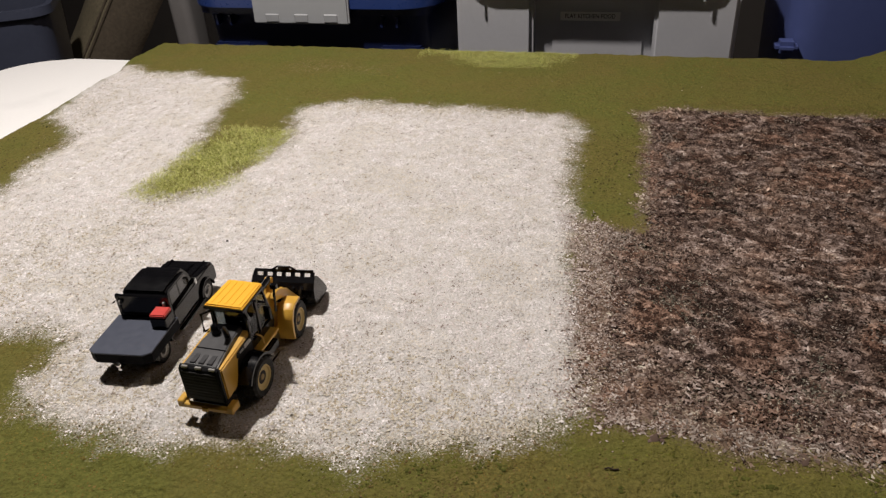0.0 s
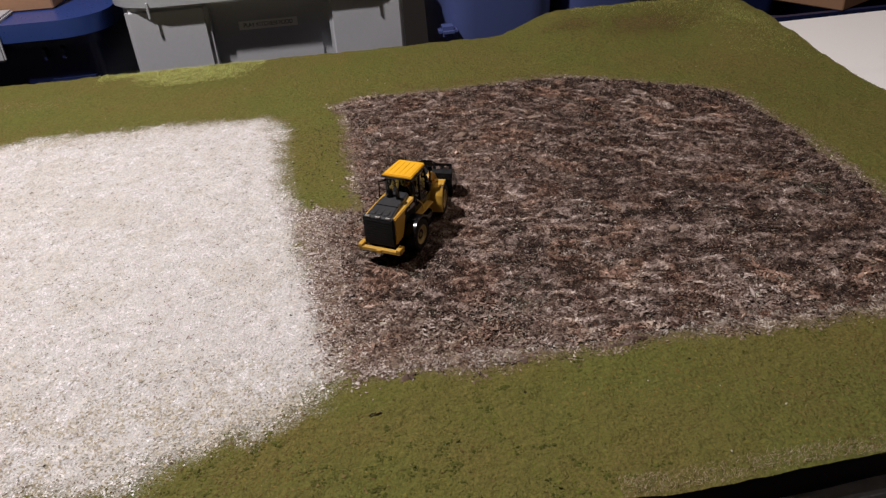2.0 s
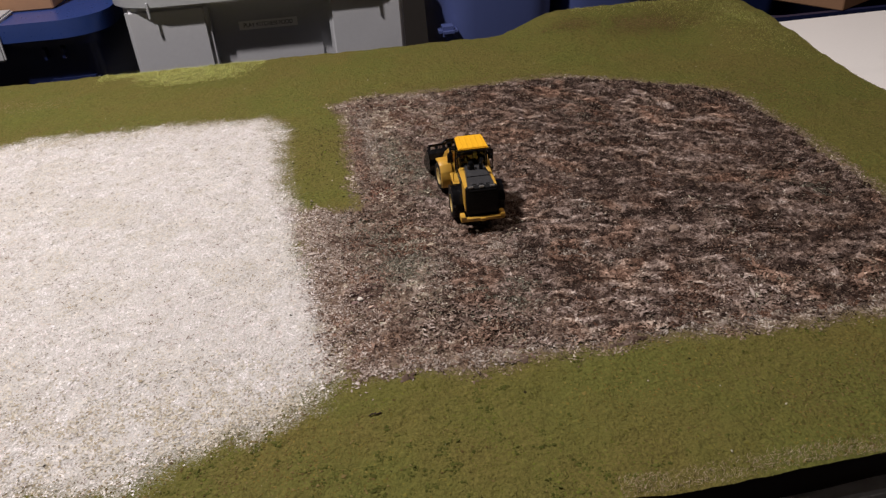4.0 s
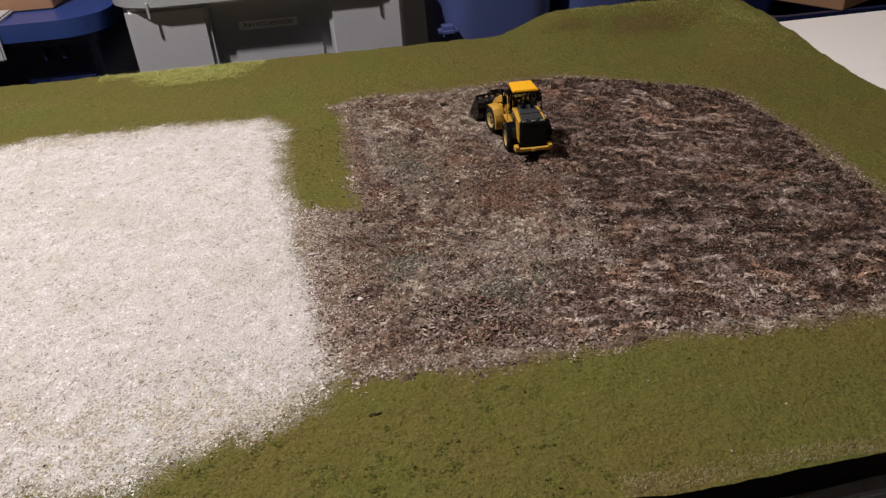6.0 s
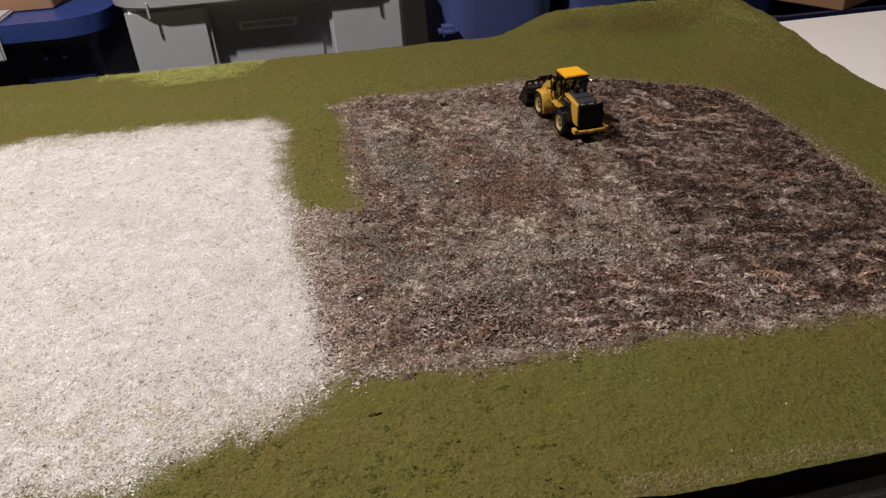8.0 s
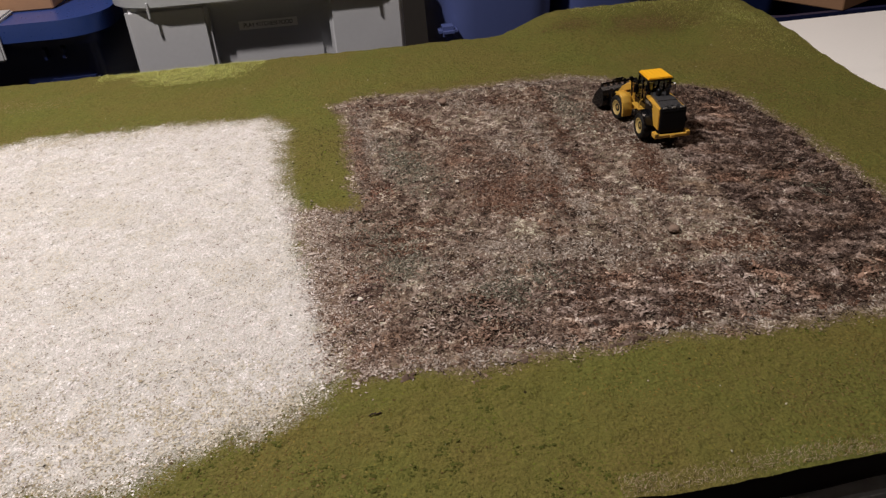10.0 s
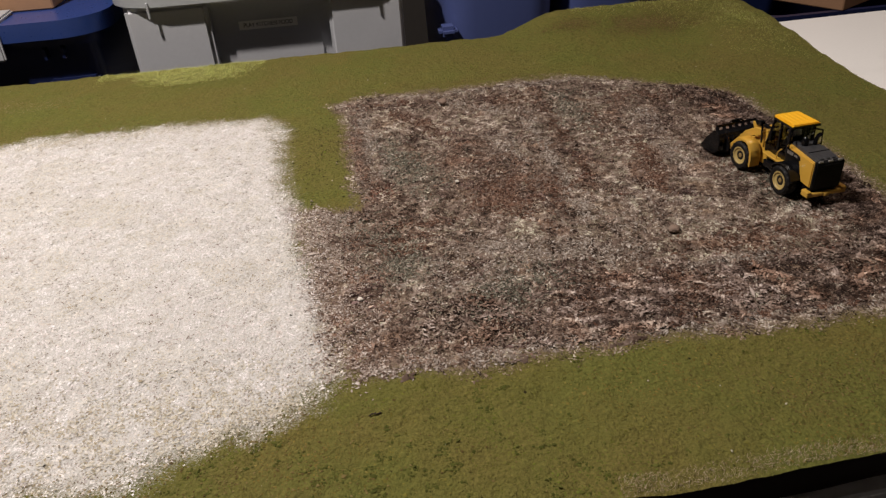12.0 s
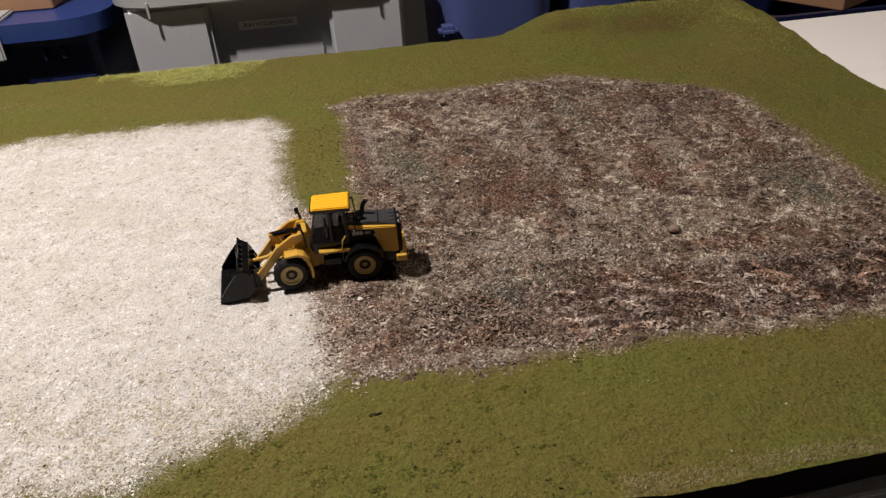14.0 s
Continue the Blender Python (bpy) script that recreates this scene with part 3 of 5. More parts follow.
# clods, big enough to cast shadows of their own
pk = rc.uniform((.0, .29), (.41, .74), (9000, 2))
lump = value_noise(pk[:, 0], pk[:, 1], .02, 84) + value_noise(pk[:, 0], pk[:, 1], .05, 85) + .5 * smooth_step(.1, .35, pk[:, 0])
pk = pk[(lump + rc.uniform(-.3, .3, len(pk)) > .55) & (inside_distance(SOIL, pk) > .004)]
CLOD = grain_material("soil_clods", [(0, (.05, .032, .024)), (.5, (.12, .084, .066)), (1, (.22, .165, .135))], .95, .05)
grains("soil_clods", pk, rc, ground_z(pk[:, 0], pk[:, 1], inside_distance(SOIL, pk)) + .0002, .00125, .62, CLOD, "lumps of brown soil lying in clusters on the field", 1.5)
pk = np.concatenate([rc.normal((x, y), (.004, .0012), (n, 2)) for x, y, n in ((.088, .2775, 14), (.158, .281, 26), (.152, .279, 14), (.25, .2815, 12), (.33, .281, 22), (.02, .276, 8))])
grains("edge_clods", pk, rc, ground_z(pk[:, 0], pk[:, 1], inside_distance(SOIL, pk)) + .0003, .0013, .6, CLOD, "small dark clods along the front border of the field", 1.6)
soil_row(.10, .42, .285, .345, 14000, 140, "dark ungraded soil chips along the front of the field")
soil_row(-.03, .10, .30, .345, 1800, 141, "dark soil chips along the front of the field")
# pale dust fringe where the field meets the turf
pf = rc.uniform((-.02, .26), (.44, .77), (150000, 2))
df = inside_distance(SOIL, pf) + ragged(pf[:, 0], pf[:, 1]) * .6
pf = pf[(np.abs(df + .003) < .002 + .0035 * (value_noise(pf[:, 0], pf[:, 1], .03, 221) + 1) + rc.normal(0, .0015, len(pf))) & (rc.uniform(0, 1, len(pf)) < .55)
        & ((pf[:, 1] > .52) | (pf[:, 0] > .05))]
FRINGE = grain_material("fringe_dust", [(0, (.09, .065, .03)), (.5, (.2, .155, .085)), (1, (.38, .31, .22))], .95, .08)
grains("fringe_dust", pf, rc, ground_z(pf[:, 0], pf[:, 1], np.full(len(pf), -1.0)) + .0003, .00042, .45, FRINGE, "tan dust fringe between the field and the turf", 1.6)


# ---- wheel loader ----
def tyre_bmesh(r, w, sign, x=0, y=0, z=0, lugs=16):
    """A tyre whose shoulders rise and fall in staggered lugs."""
    bm = bmesh.new()
    prof = [(-.5, .62, 0), (-.5, .85, 0), (-.38, .955, -1), (-.16, .97, -1), (0, .965, 0), (.16, .97, 1), (.38, .955, 1), (.5, .86, 0), (.46, .64, 0), (.3, .6, 0)]
    n = lugs * 4
    rows = []
    for o, k, side in prof:
        row = []
        for q in range(n):
            t = 2 * math.pi * q / n
            up = side and (q + (2 if side > 0 else 0)) % 4 < 2
            rr = r * (k + (.045 if up else 0))
            row.append(bm.verts.new((x + rr * math.cos(t), y + o * w * sign, z + rr * math.sin(t))))
        rows.append(row)
    for p, q in zip(rows, rows[1:]):
        for k in range(n):
            bm.faces.new((p[k], p[(k + 1) % n], q[(k + 1) % n], q[k]))
    bm.faces.new(rows[0])
    bm.faces.new(rows[-1][::-1])
    return bm


def rim_bmesh(r, w, sign, x=0, y=0, z=0):
    return add_lathe(bmesh.new(), [(w * .1, r * .62), (w * .44, r * .62), (w * .44, r * .55), (w * .34, r * .5), (w * .3, r * .33), (w * .2, r * .31)], centre=(x, y, z), sides=24, sign=sign)


def hub_bmesh(r, w, sign, x=0, y=0, z=0):
    return add_lathe(bmesh.new(), [(w * .1, r * .33), (w * .23, r * .32), (w * .25, r * .18), (w * .34, r * .14), (w * .34, r * .05)], centre=(x, y, z), sides=16, sign=sign)


MM = .001


def scaled(bm, k=MM):
    bmesh.ops.scale(bm, vec=(k, k, k), verts=bm.verts[:])
    return bm


def wheel_loader():
    """Toy loader, forward along x, its articulation joint over the origin; drawn in millimetres."""
    t = tagged(new("wheel_loader"), "yellow die-cast toy wheel loader with black bucket and black hood", "toy vehicle")

    def put(name, bm, mat, parent=t, label="", smooth=False):
        return part(name, scaled(bm), mat, parent, label, smooth)

    # rear half
    bm = bmesh.new()
    add_box(bm, -50, -1, -7, 7, 9, 18, .8)
    add_box(bm, -30, -22, -13, 13, 10, 14, .6)
    # low rear block, added to close the shadow gap under the bumper
    add_box(bm, -51, -40, -10.5, 10.5, 7, 15, .8)
    put("rear_frame", bm, BLACK, label="black chassis frame with an added low rear block")
    bm = add_prism(bmesh.new(), [(-50, 15), (-40, 16), (-37.6, 22), (-36, 29), (-33.5, 32.2), (-19, 33.4), (-17.6, 37.2), (-50, 35.4)], -12.2, 12.2, .7, 2)
    put("hood_side", bm, YELLOW, label="yellow engine side panels", smooth=True)
    bm = bmesh.new()
    hv = [bm.verts.new(v) for v in ((-50.6, -10.6, 34), (-17, -8.4, 35), (-17, 8.4, 35), (-50.6, 10.6, 34), (-50.6, -10, 36.8), (-33, -8.6, 39), (-17, -7, 39.6), (-17, 7, 39.6), (-33, 8.6, 39), (-50.6, 10, 36.8))]
    for qd in ((0, 3, 2, 1), (4, 5, 8, 9), (5, 6, 7, 8), (0, 1, 6, 5, 4), (3, 9, 8, 7, 2), (0, 4, 9, 3), (1, 2, 7, 6)):
        bm.faces.new([hv[i] for i in qd])
    bmesh.ops.bevel(bm, geom=bm.edges[:], offset=.9, segments=2, affect="EDGES", clamp_overlap=True)
    hood = put("engine_hood", bm, HOOD, label="dark grey engine hood", smooth=True)
    for y in (-5, 0, 5):
        put("hood_rib", add_box(bmesh.new(), -49, -42, y - 1.6, y + 1.6, 36.6, 37.9, .3), HOOD, hood)
    bm = add_box(bmesh.new(), -38.4, -37.8, -8.8, 8.8, 38, 38.75, .15)
    put("hood_seam", bm, BLACK, hood)
    bm = add_prism(bmesh.new(), [(-53, 14.5), (-49.8, 14.5), (-49.8, 37.4), (-51.6, 36.8), (-53, 34.6)], -11.9, 11.9, .8, 2)
    grille = put("grille", bm, GRILLE, label="black slatted radiator grille", smooth=True)
    for i in range(9):
        put("slat", add_box(bmesh.new(), -53.2, -52.8, -10, 10, 17.4 + i * 2, 18.3 + i * 2), GRILLE, grille)
    # silver bars put the bright highlights along the grille top into colour
    for y in (-8, 0, 8):
        put("tail_bar", add_box(bmesh.new(), -52.5, -51, y - 1.9, y + 1.9, 35.9, 37.3, .3), SILVER, grille, "small silver bar standing in for a highlight")
    bm = bmesh.new()
    add_box(bm, -55.2, -52, -16.5, 16.5, 9.8, 12.8, .5)
    for s in (-1, 1):
        add_box(bm, -55.2, -48, s * 14.8 - 1.9, s * 14.8 + 1.9, 10, 14.6, .5)
    add_box(bm, -56, -54.8, -2, 2, 9.6, 12.4, .4)
    put("rear_bumper", bm, YELLOW, label="yellow counterweight bumper")
    # engine bay behind the cab
    bm = bmesh.new()
    add_box(bm, -38, -17, -11.4, 11.4, 18, 33, .6)
    bay = put("engine_bay", bm, GRILLE, label="black engine bay")
    for s in (-1, 1):
        # dark badge panel with pale bars
        badge = put("badge", add_prism(bmesh.new(), [(-35.5, 31.6), (-34, 30.6), (-17.8, 30.6), (-17.8, 35.6), (-30, 35.2), (-34.6, 34.2)], s * 12.3 - .25, s * 12.3 + .25, .15), GRILLE, bay, "dark badge panel")
        for x, w in ((-31.5, .5), (-30.2, .5), (-28.9, .5), (-26, 1), (-23.6, 1), (-21.2, 1)):
            put("badge_bar", add_box(bmesh.new(), x - w, x + w, s * 12.6 - .12, s * 12.6 + .12, 32.2 if w < 1 else 31.8, 33.6 if w < 1 else 34.4), SILVER, bay)
    bm = bmesh.new()
    add_lathe(bm, [(39, 2.6), (42, 2.7), (44.5, 2.2), (45.6, .9)], False, (-26, 3.5, 0), 18)
    put("air_cleaner", bm, BLACK, label="black dome air cleaner", smooth=True)
    bm = add_tube(bmesh.new(), [(-27.5, -4, 38.6), (-28.2, -4, 44), (-29.4, -4, 47), (-31.2, -4, 48.8)], 1.6, 12)
    put("exhaust_pipe", bm, BLACK, smooth=True)
    # cab
    bm = add_prism(bmesh.new(), [(-17, 18), (6, 18), (9.5, 24), (9.5, 28), (-18, 28)], -11, 11, .6, 2)
    cab = put("cab", bm, BLACK, label="black cab with glazed sides")
    for x0, x1, x2, x3 in ((-18, -15.6, -17.2, -15), (-6.5, -5, -6.5, -5), (8.2, 9.4, 2.6, 3.6)):
        for s in (-1, 1):
            put("cab_pillar", add_prism(bmesh.new(), [(x0, 27.5), (x1, 27.5), (x3, 50.4), (x2, 50.4)], s * 10.2 - .8, s * 10.2 + .8), BLACK, cab)
    put("roof_frame", add_box(bmesh.new(), -17.4, 4.2, -10.7, 10.7, 49.4, 51, .3), BLACK, cab)
    for s in (-1, 1):
        put("side_window", add_prism(bmesh.new(), [(-16.8, 28), (8.4, 28), (3.2, 49.6), (-16.2, 49.6)], s * 10.2 - .15, s * 10.2 + .15), GLASS, cab)
    bm = bmesh.new()
    vs = [bm.verts.new(v) for v in ((9.1, -9.3, 28), (9.1, 9.3, 28), (3.4, 9.3, 49.6), (3.4, -9.3, 49.6), (9.5, -9.3, 28), (9.5, 9.3, 28), (3.8, 9.3, 49.6), (3.8, -9.3, 49.6))]
    for qd in ((0, 1, 2, 3), (7, 6, 5, 4), (0, 4, 5, 1), (1, 5, 6, 2), (2, 6, 7, 3), (3, 7, 4, 0)):
        bm.faces.new([vs[i] for i in qd])
    put("windscreen", bm, GLASS, cab)
    put("rear_window", add_box(bmesh.new(), -17.2, -16.9, -9.3, 9.3, 29, 49.4), GLASS, cab)
    bm = bmesh.new()
    add_box(bm, -12, -5, -4, 4, 27, 31, .8, 2)
    add_box(bm, -13.5, -11, -3.6, 3.6, 30, 41, .8, 2)
    put("seat", bm, BLACK, cab)
    put("steering_column", add_tube(bmesh.new(), [(1, 0, 28), (-1.5, 0, 35), (-1.2, 0, 35.4)], .9, 8), SILVER, cab)
    bm = add_plate(bmesh.new(), [(-19.8, -11.5), (4.2, -10.8), (5.4, -9.4), (5.4, 9.4), (4.2, 10.8), (-19.8, 11.5)], 51.2, 53.3, .7, 2)
    roof = put("cab_roof", bm, ROOF_YELLOW, label="bright yellow ribbed cab roof", smooth=True)
    for i in range(5):
        put("roof_rib", add_box(bmesh.new(), -17.6, 3, -8.2 + i * 4.1 - .7, -8.2 + i * 4.1 + .7, 53, 53.6, .2), ROOF_YELLOW, roof)
    put("roof_trim", add_plate(bmesh.new(), [(-20.4, -12.1), (4.6, -11.4), (6.2, -9.7), (6.2, 9.7), (4.6, 11.4), (-20.4, 12.1)], 50.3, 51.7), BLACK, roof, "black roof edge")
    # rails and mirrors
    for s in (-1, 1):
        y = s * 14
        bm = add_tube(bmesh.new(), [(-17.5, y * .76, 47), (-21.5, y, 47), (-22.5, y, 36), (-17.5, y * .76, 35.5)], .8, 6)
        put("rail", bm, BLACK)
        bm = add_tube(bmesh.new(), [(-3, s * 11, 46), (-3.4, s * 15.8, 46.6), (-3.4, s * 16, 43)], .7, 6)
        add_box(bm, -4.6, -3, s * 16 - 2.2, s * 16 + 2.2, 35.4, 44, .5)
        put("mirror", bm, BLACK, label="black wing mirror")
        # rear fender, steps and tank
        prof = []
        for k in range(9):
            a = radians(20 + 140 * k / 8)
            prof.append((-26 + 14.4 * math.cos(a), 12 + 14.4 * math.sin(a)))
        for k in range(8, -1, -1):
            a = radians(20 + 140 * k / 8)
            prof.append((-26 + 13.2 * math.cos(a), 12 + 13.2 * math.sin(a)))
        put("rear_fender", add_prism(bmesh.new(), prof, s * 15.5 - 4.6, s * 15.5 + 4.6), BLACK, smooth=True)
        bm = add_box(bmesh.new(), -11, 1.5, s * 13 - 3, s * 13 + 3, 12, 17.6, .6)
        put("side_tank", bm, BLACK, label="black side tank")
        put("step", add_box(bmesh.new(), -17, 4, s * 12.6 - 3.4, s * 12.6 + 3.4, 21.5, 23.2, .4), YELLOW, label="yellow step")
        put("step_bar", add_tube(bmesh.new(), [(-9, s * 15.8, 8.5), (0, s * 15.8, 8.5)], .6, 6), BLACK)
        put("handrail", add_tube(bmesh.new(), [(-12, s * 15.2, 23), (-13, s * 15.2, 30), (-15.5, s * 14, 33)], .5, 6), YELLOW)
        wheel = put("wheel", tyre_bmesh(11.8, 9.2, s, -26, s * 15.9, 11.8), RUBBER, label="black rubber tyre")
        put("rim", rim_bmesh(11.8, 9.2, s, -26, s * 15.9, 11.8), RIM, wheel, "dull yellow rim", smooth=True)
        put("hub", hub_bmesh(11.8, 9.2, s, -26, s * 15.9, 11.8), HUB, wheel, "bronze hub darkened for the recess in the rim", smooth=True)
    # front half, turning at the joint
    bm = bmesh.new()
    add_box(bm, 1, 34, -6.5, 6.5, 8, 18, .8)
    add_box(bm, 14, 22, -13, 13, 9, 14, .6)
    for s in (-1, 1):
        add_prism(bm, [(6, 9), (22, 9), (25, 20), (17, 37.5), (11.5, 37.5), (8.5, 30)], s * 7.6 - 1.3, s * 7.6 + 1.3, .4)
    add_box(bm, 11, 15.5, -7, 7, 33, 36.5, .5)
    front = put("front_frame", bm, YELLOW, label="yellow front frame with loader tower")
    for s in (-1, 1):
        bm = add_prism(bmesh.new(), [(12.5, 36), (15, 38), (22, 37), (33, 30), (43, 18), (51.5, 9.5), (49.5, 6.5), (46.5, 7.6), (38, 16), (31, 23.5), (24, 29.5), (15, 32.5)], s * 10.7 - 1.3, s * 10.7 + 1.3, .4)
        put("lift_arm", bm, YELLOW, front)
        put("lift_cylinder", add_tube(bmesh.new(), [(12, s * 6.2, 16), (37, s * 8.6, 19)], 1.5, 10), BLACK, front)
        # front fender: top plate and long rear flap
        prof = [(12.8, 7.5), (11, 7.5), (10.8, 14), (12, 21), (15.5, 26.2), (20, 28), (28.5, 27.4), (28.5, 25.8), (20.5, 26.4), (16.7, 24.8), (13.6, 20), (12.6, 14)]
        put("front_fender", add_prism(bmesh.new(), prof, s * 16.2 - 4.8, s * 16.2 + 4.8, .25), YELLOW, front, smooth=True)
        put("lamp_post", add_tube(bmesh.new(), [(13, s * 11.5, 27), (13.8, s * 12, 38), (15.4, s * 12, 43)], .85, 6), BLACK, front)
        put("work_light", add_box(bmesh.new(), 14.2, 17, s * 12 - 2, s * 12 + 2, 41.4, 44.8, .4), BLACK, front, "black head lamp on a post")
        put("tyre", tyre_bmesh(11.8, 9.2, s, 26, s * 15.9, 11.8), RUBBER, front, "black rubber tyre")
        put("rim", rim_bmesh(11.8, 9.2, s, 26, s * 15.9, 11.8), RIM, front, "dull yellow rim", smooth=True)
        put("hub", hub_bmesh(11.8, 9.2, s, 26, s * 15.9, 11.8), HUB, front, "bronze hub darkened for the recess in the rim", smooth=True)
    bm = add_prism(bmesh.new(), [(27, 23), (29.5, 24), (36, 33), (37, 35), (34.6, 36), (32, 33), (27.5, 27)], -2.2, 2.2, .4)
    add_tube(bm, [(32, -9, 27), (32, 9, 27)], 1.6, 10)
    put("bell_crank", bm, YELLOW, front, "yellow tilt lever")
    put("tilt_cylinder", add_tube(bmesh.new(), [(13, 0, 34), (24, 0, 35.4), (35.5, 0, 34.4)], 1.9, 10), BLACK, front)
    put("tilt_link", add_tube(bmesh.new(), [(29, 0, 23), (40, 0, 18), (50, 0, 17)], 1.4, 10), YELLOW, front)
    # bucket: curved shell, side plates, edge and guard
    outer = [(73, 1.4), (65, .8), (56.5, 1.6), (52.2, 5.4), (50.4, 12), (50.8, 18.4), (53, 23.6), (56.4, 26.6)]
    inner = [(57.2, 25.6), (54.4, 22.6), (52.4, 18), (52.1, 12.2), (53.8, 6.6), (57.6, 3), (65, 2), (73, 2.1)]
    low = lambda pts: [(x, z * .85) for x, z in pts]
    bm = add_prism(bmesh.new(), low(outer + inner), -20.8, 20.8)
    bucket = put("bucket", bm, BUCKET, front, "black open loader bucket")
    for s in (-1, 1):
        put("bucket_side", add_prism(bmesh.new(), low([(74, 1.5), (65, .9), (56.6, 1.7), (52.3, 5.5), (50.6, 12), (51, 18.4), (53.2, 23.6), (56.6, 26.6), (61, 24.5), (68.6, 14), (74.4, 4.5)]), s * 20.6 - .7, s * 20.6 + .7, .25), BUCKET, front)
    put("cutting_edge", add_prism(bmesh.new(), [(69, .9), (75, .7), (75, 1.3), (69, 2.2)], -21.2, 21.2, .15), BUCKET, front)
    bm = bmesh.new()
    # a slotted guard: uprights, a top rail and a low crown over the middle
    add_box(bm, 58.4, 59.6, -20, 20, 23.9, 26, .25)
    for y in (-19.4, -12.6, -6.2, 0, 6.2, 12.6, 19.4):
        add_prism(bm, [(56.2, 22), (57.6, 21.4), (59.6, 24.2), (58.4, 24.8)], y - 1.3, y + 1.3)
    add_prism(bm, [(58.3, 25.6), (59.6, 25.6), (60, 28.2), (59, 28.2)], -4, 4, .3)
    add_tube(bm, [(59, -8, 25.6), (59.4, -4, 28), (59.4, 4, 28), (59, 8, 25.6)], .7, 8)
    put("spill_guard", bm, BUCKET, front)
    for y in (-10.7, 10.7):
        for o in (-2.6, 2.6):
            put("bucket_lug", add_prism(bmesh.new(), [(47, 6.2), (52, 3), (52.5, 18), (49.5, 18), (46.6, 10)], y + o - .6, y + o + .6), BUCKET, front)
    return t, front


loader, loader_front = wheel_loader()


# ---- pickup ----
def pickup_truck():
    t = tagged(new("pickup_truck"), "black toy pickup truck with flat grey deck and red box", "toy vehicle")

    def put(name, bm, mat, parent=t, label="", smooth=False, front=False):
        if front:
            # the cab end: longer and higher than the deck end
            for v in bm.verts:
                v.co.x, v.co.z = -8 + (v.co.x + 8) * 1.13, v.co.z * 1.12
        return part(name, scaled(bm), mat, parent, label, smooth)

    bm = add_prism(bmesh.new(), [(-8, 6), (46, 6), (47, 9), (46.6, 16), (44, 19.6), (23, 21.4), (-8, 21)], -16.4, 16.4, 1.6, 3)
    put("body", bm, BLACK, label="glossy black truck body", smooth=True, front=True)
    bm = add_prism(bmesh.new(), [(-7.5, 20), (25, 20), (16.5, 32), (13, 33), (-4, 33), (-7.5, 31)], -14.6, 14.6, 2.2, 3)
    cabin = put("cabin", bm, BLACK, smooth=True, front=True)
    for s in (-1, 1):
        for p in ([(-4.6, 22), (4.2, 22), (4.2, 30), (-3.8, 30)], [(5.6, 22), (19.5, 22), (14, 30), (5.6, 30)]):
            put("side_window", add_prism(bmesh.new(), p, s * 14.55 - .2, s * 14.55 + .2), TINT, cabin, front=True)
        put("mirror", add_box(bmesh.new(), 17, 19, s * 17.4 - 1.8, s * 17.4 + 1.8, 20.5, 25, .5, 2), CHROME if s < 0 else BLACK, t, front=True)
    bm = bmesh.new()
    vs = [bm.verts.new(v) for v in ((24.6, -12.5, 21.2), (24.6, 12.5, 21.2), (17, 11.6, 32), (17, -11.6, 32), (24, -12.5, 20.5), (24, 12.5, 20.5), (16.4, 11.6, 31.4), (16.4, -11.6, 31.4))]
    for qd in ((0, 1, 2, 3), (7, 6, 5, 4), (0, 4, 5, 1), (1, 5, 6, 2), (2, 6, 7, 3), (3, 7, 4, 0)):
        bm.faces.new([vs[i] for i in qd])
    put("windscreen", bm, TINT, cabin, front=True)
    put("hood_scoop", add_prism(bmesh.new(), [(26, 20.6), (42, 19.4), (41, 20.8), (28, 22.2)], -6.5, 6.5, .6, 2), BLACK, smooth=True, front=True)
    out = [(-43, -19.5), (-9, -19.5), (-9, 19.5), (-43, 19.5), (-46, 15), (-46, -15)]
    put("deck", add_plate(bmesh.new(), out, 18.4, 19.2, .2, 1), DECK, label="flat grey cargo deck")
    bm = add_plate(bmesh.new(), [(x * .995, y * .99) for x, y in out], 12, 18.4)
    add_box(bm, -40, -8, -7, 7, 7, 13, .6)
    put("deck_skirt", bm, DECK_SIDE)
    bm = bmesh.new()
    add_box(bm, -10.4, -8.2, -17, 17, 19, 21.6, .4)
    add_box(bm, -10.4, -8.2, -17.4, 17.4, 32.6, 35, .8)
    for y in (-16.2, 16.2):
        add_box(bm, -10.4, -8.2, y - 1.2, y + 1.2, 19, 35, .4)
    add_box(bm, -9.8, -8.8, -16.5, 16.5, 20, 34)
    headboard = put("headboard", bm, BLACK, label="black headboard behind the cab")
    for y in (-14.4, 14.4):
        put("marker_light", add_lathe(bmesh.new(), [(-.6, 1.5), (.6, 1.5), (.8, .9)], centre=(-10.6, y, 30), sides=12), SILVER, headboard, "small round marker light")
    for s in (-1, 1):
        put("running_board", add_box(bmesh.new(), -6, 24, s * 17.4 - 1.4, s * 17.4 + 1.4, 5.4, 7, .4), BLACK, front=True)
        put("side_trim", add_box(bmesh.new(), -6, 40, s * 16.5 - .25, s * 16.5 + .25, 18.4, 19.2, .1), BLACK, front=True)
        put("hood_rib", add_prism(bmesh.new(), [(25, 21.2), (43.5, 19.6), (43.2, 20.4), (25.4, 22)], s * 11.4 - .8, s * 11.4 + .8, .2), BLACK, front=True)
        put("headlight", add_box(bmesh.new(), 45.8, 47, s * 12.6 - 2.6, s * 12.6 + 2.6, 12, 15.6, .5), SILVER, front=True, label="silver headlight")
    put("box_base", add_box(bmesh.new(), -21, -11, -18.8, -8.6, 19.2, 26, .5), BLACK)
    put("box_lid", add_box(bmesh.new(), -20.8, -11.2, -18.6, -8.8, 26, 28.6, .6, 2), RED, label="red lid")
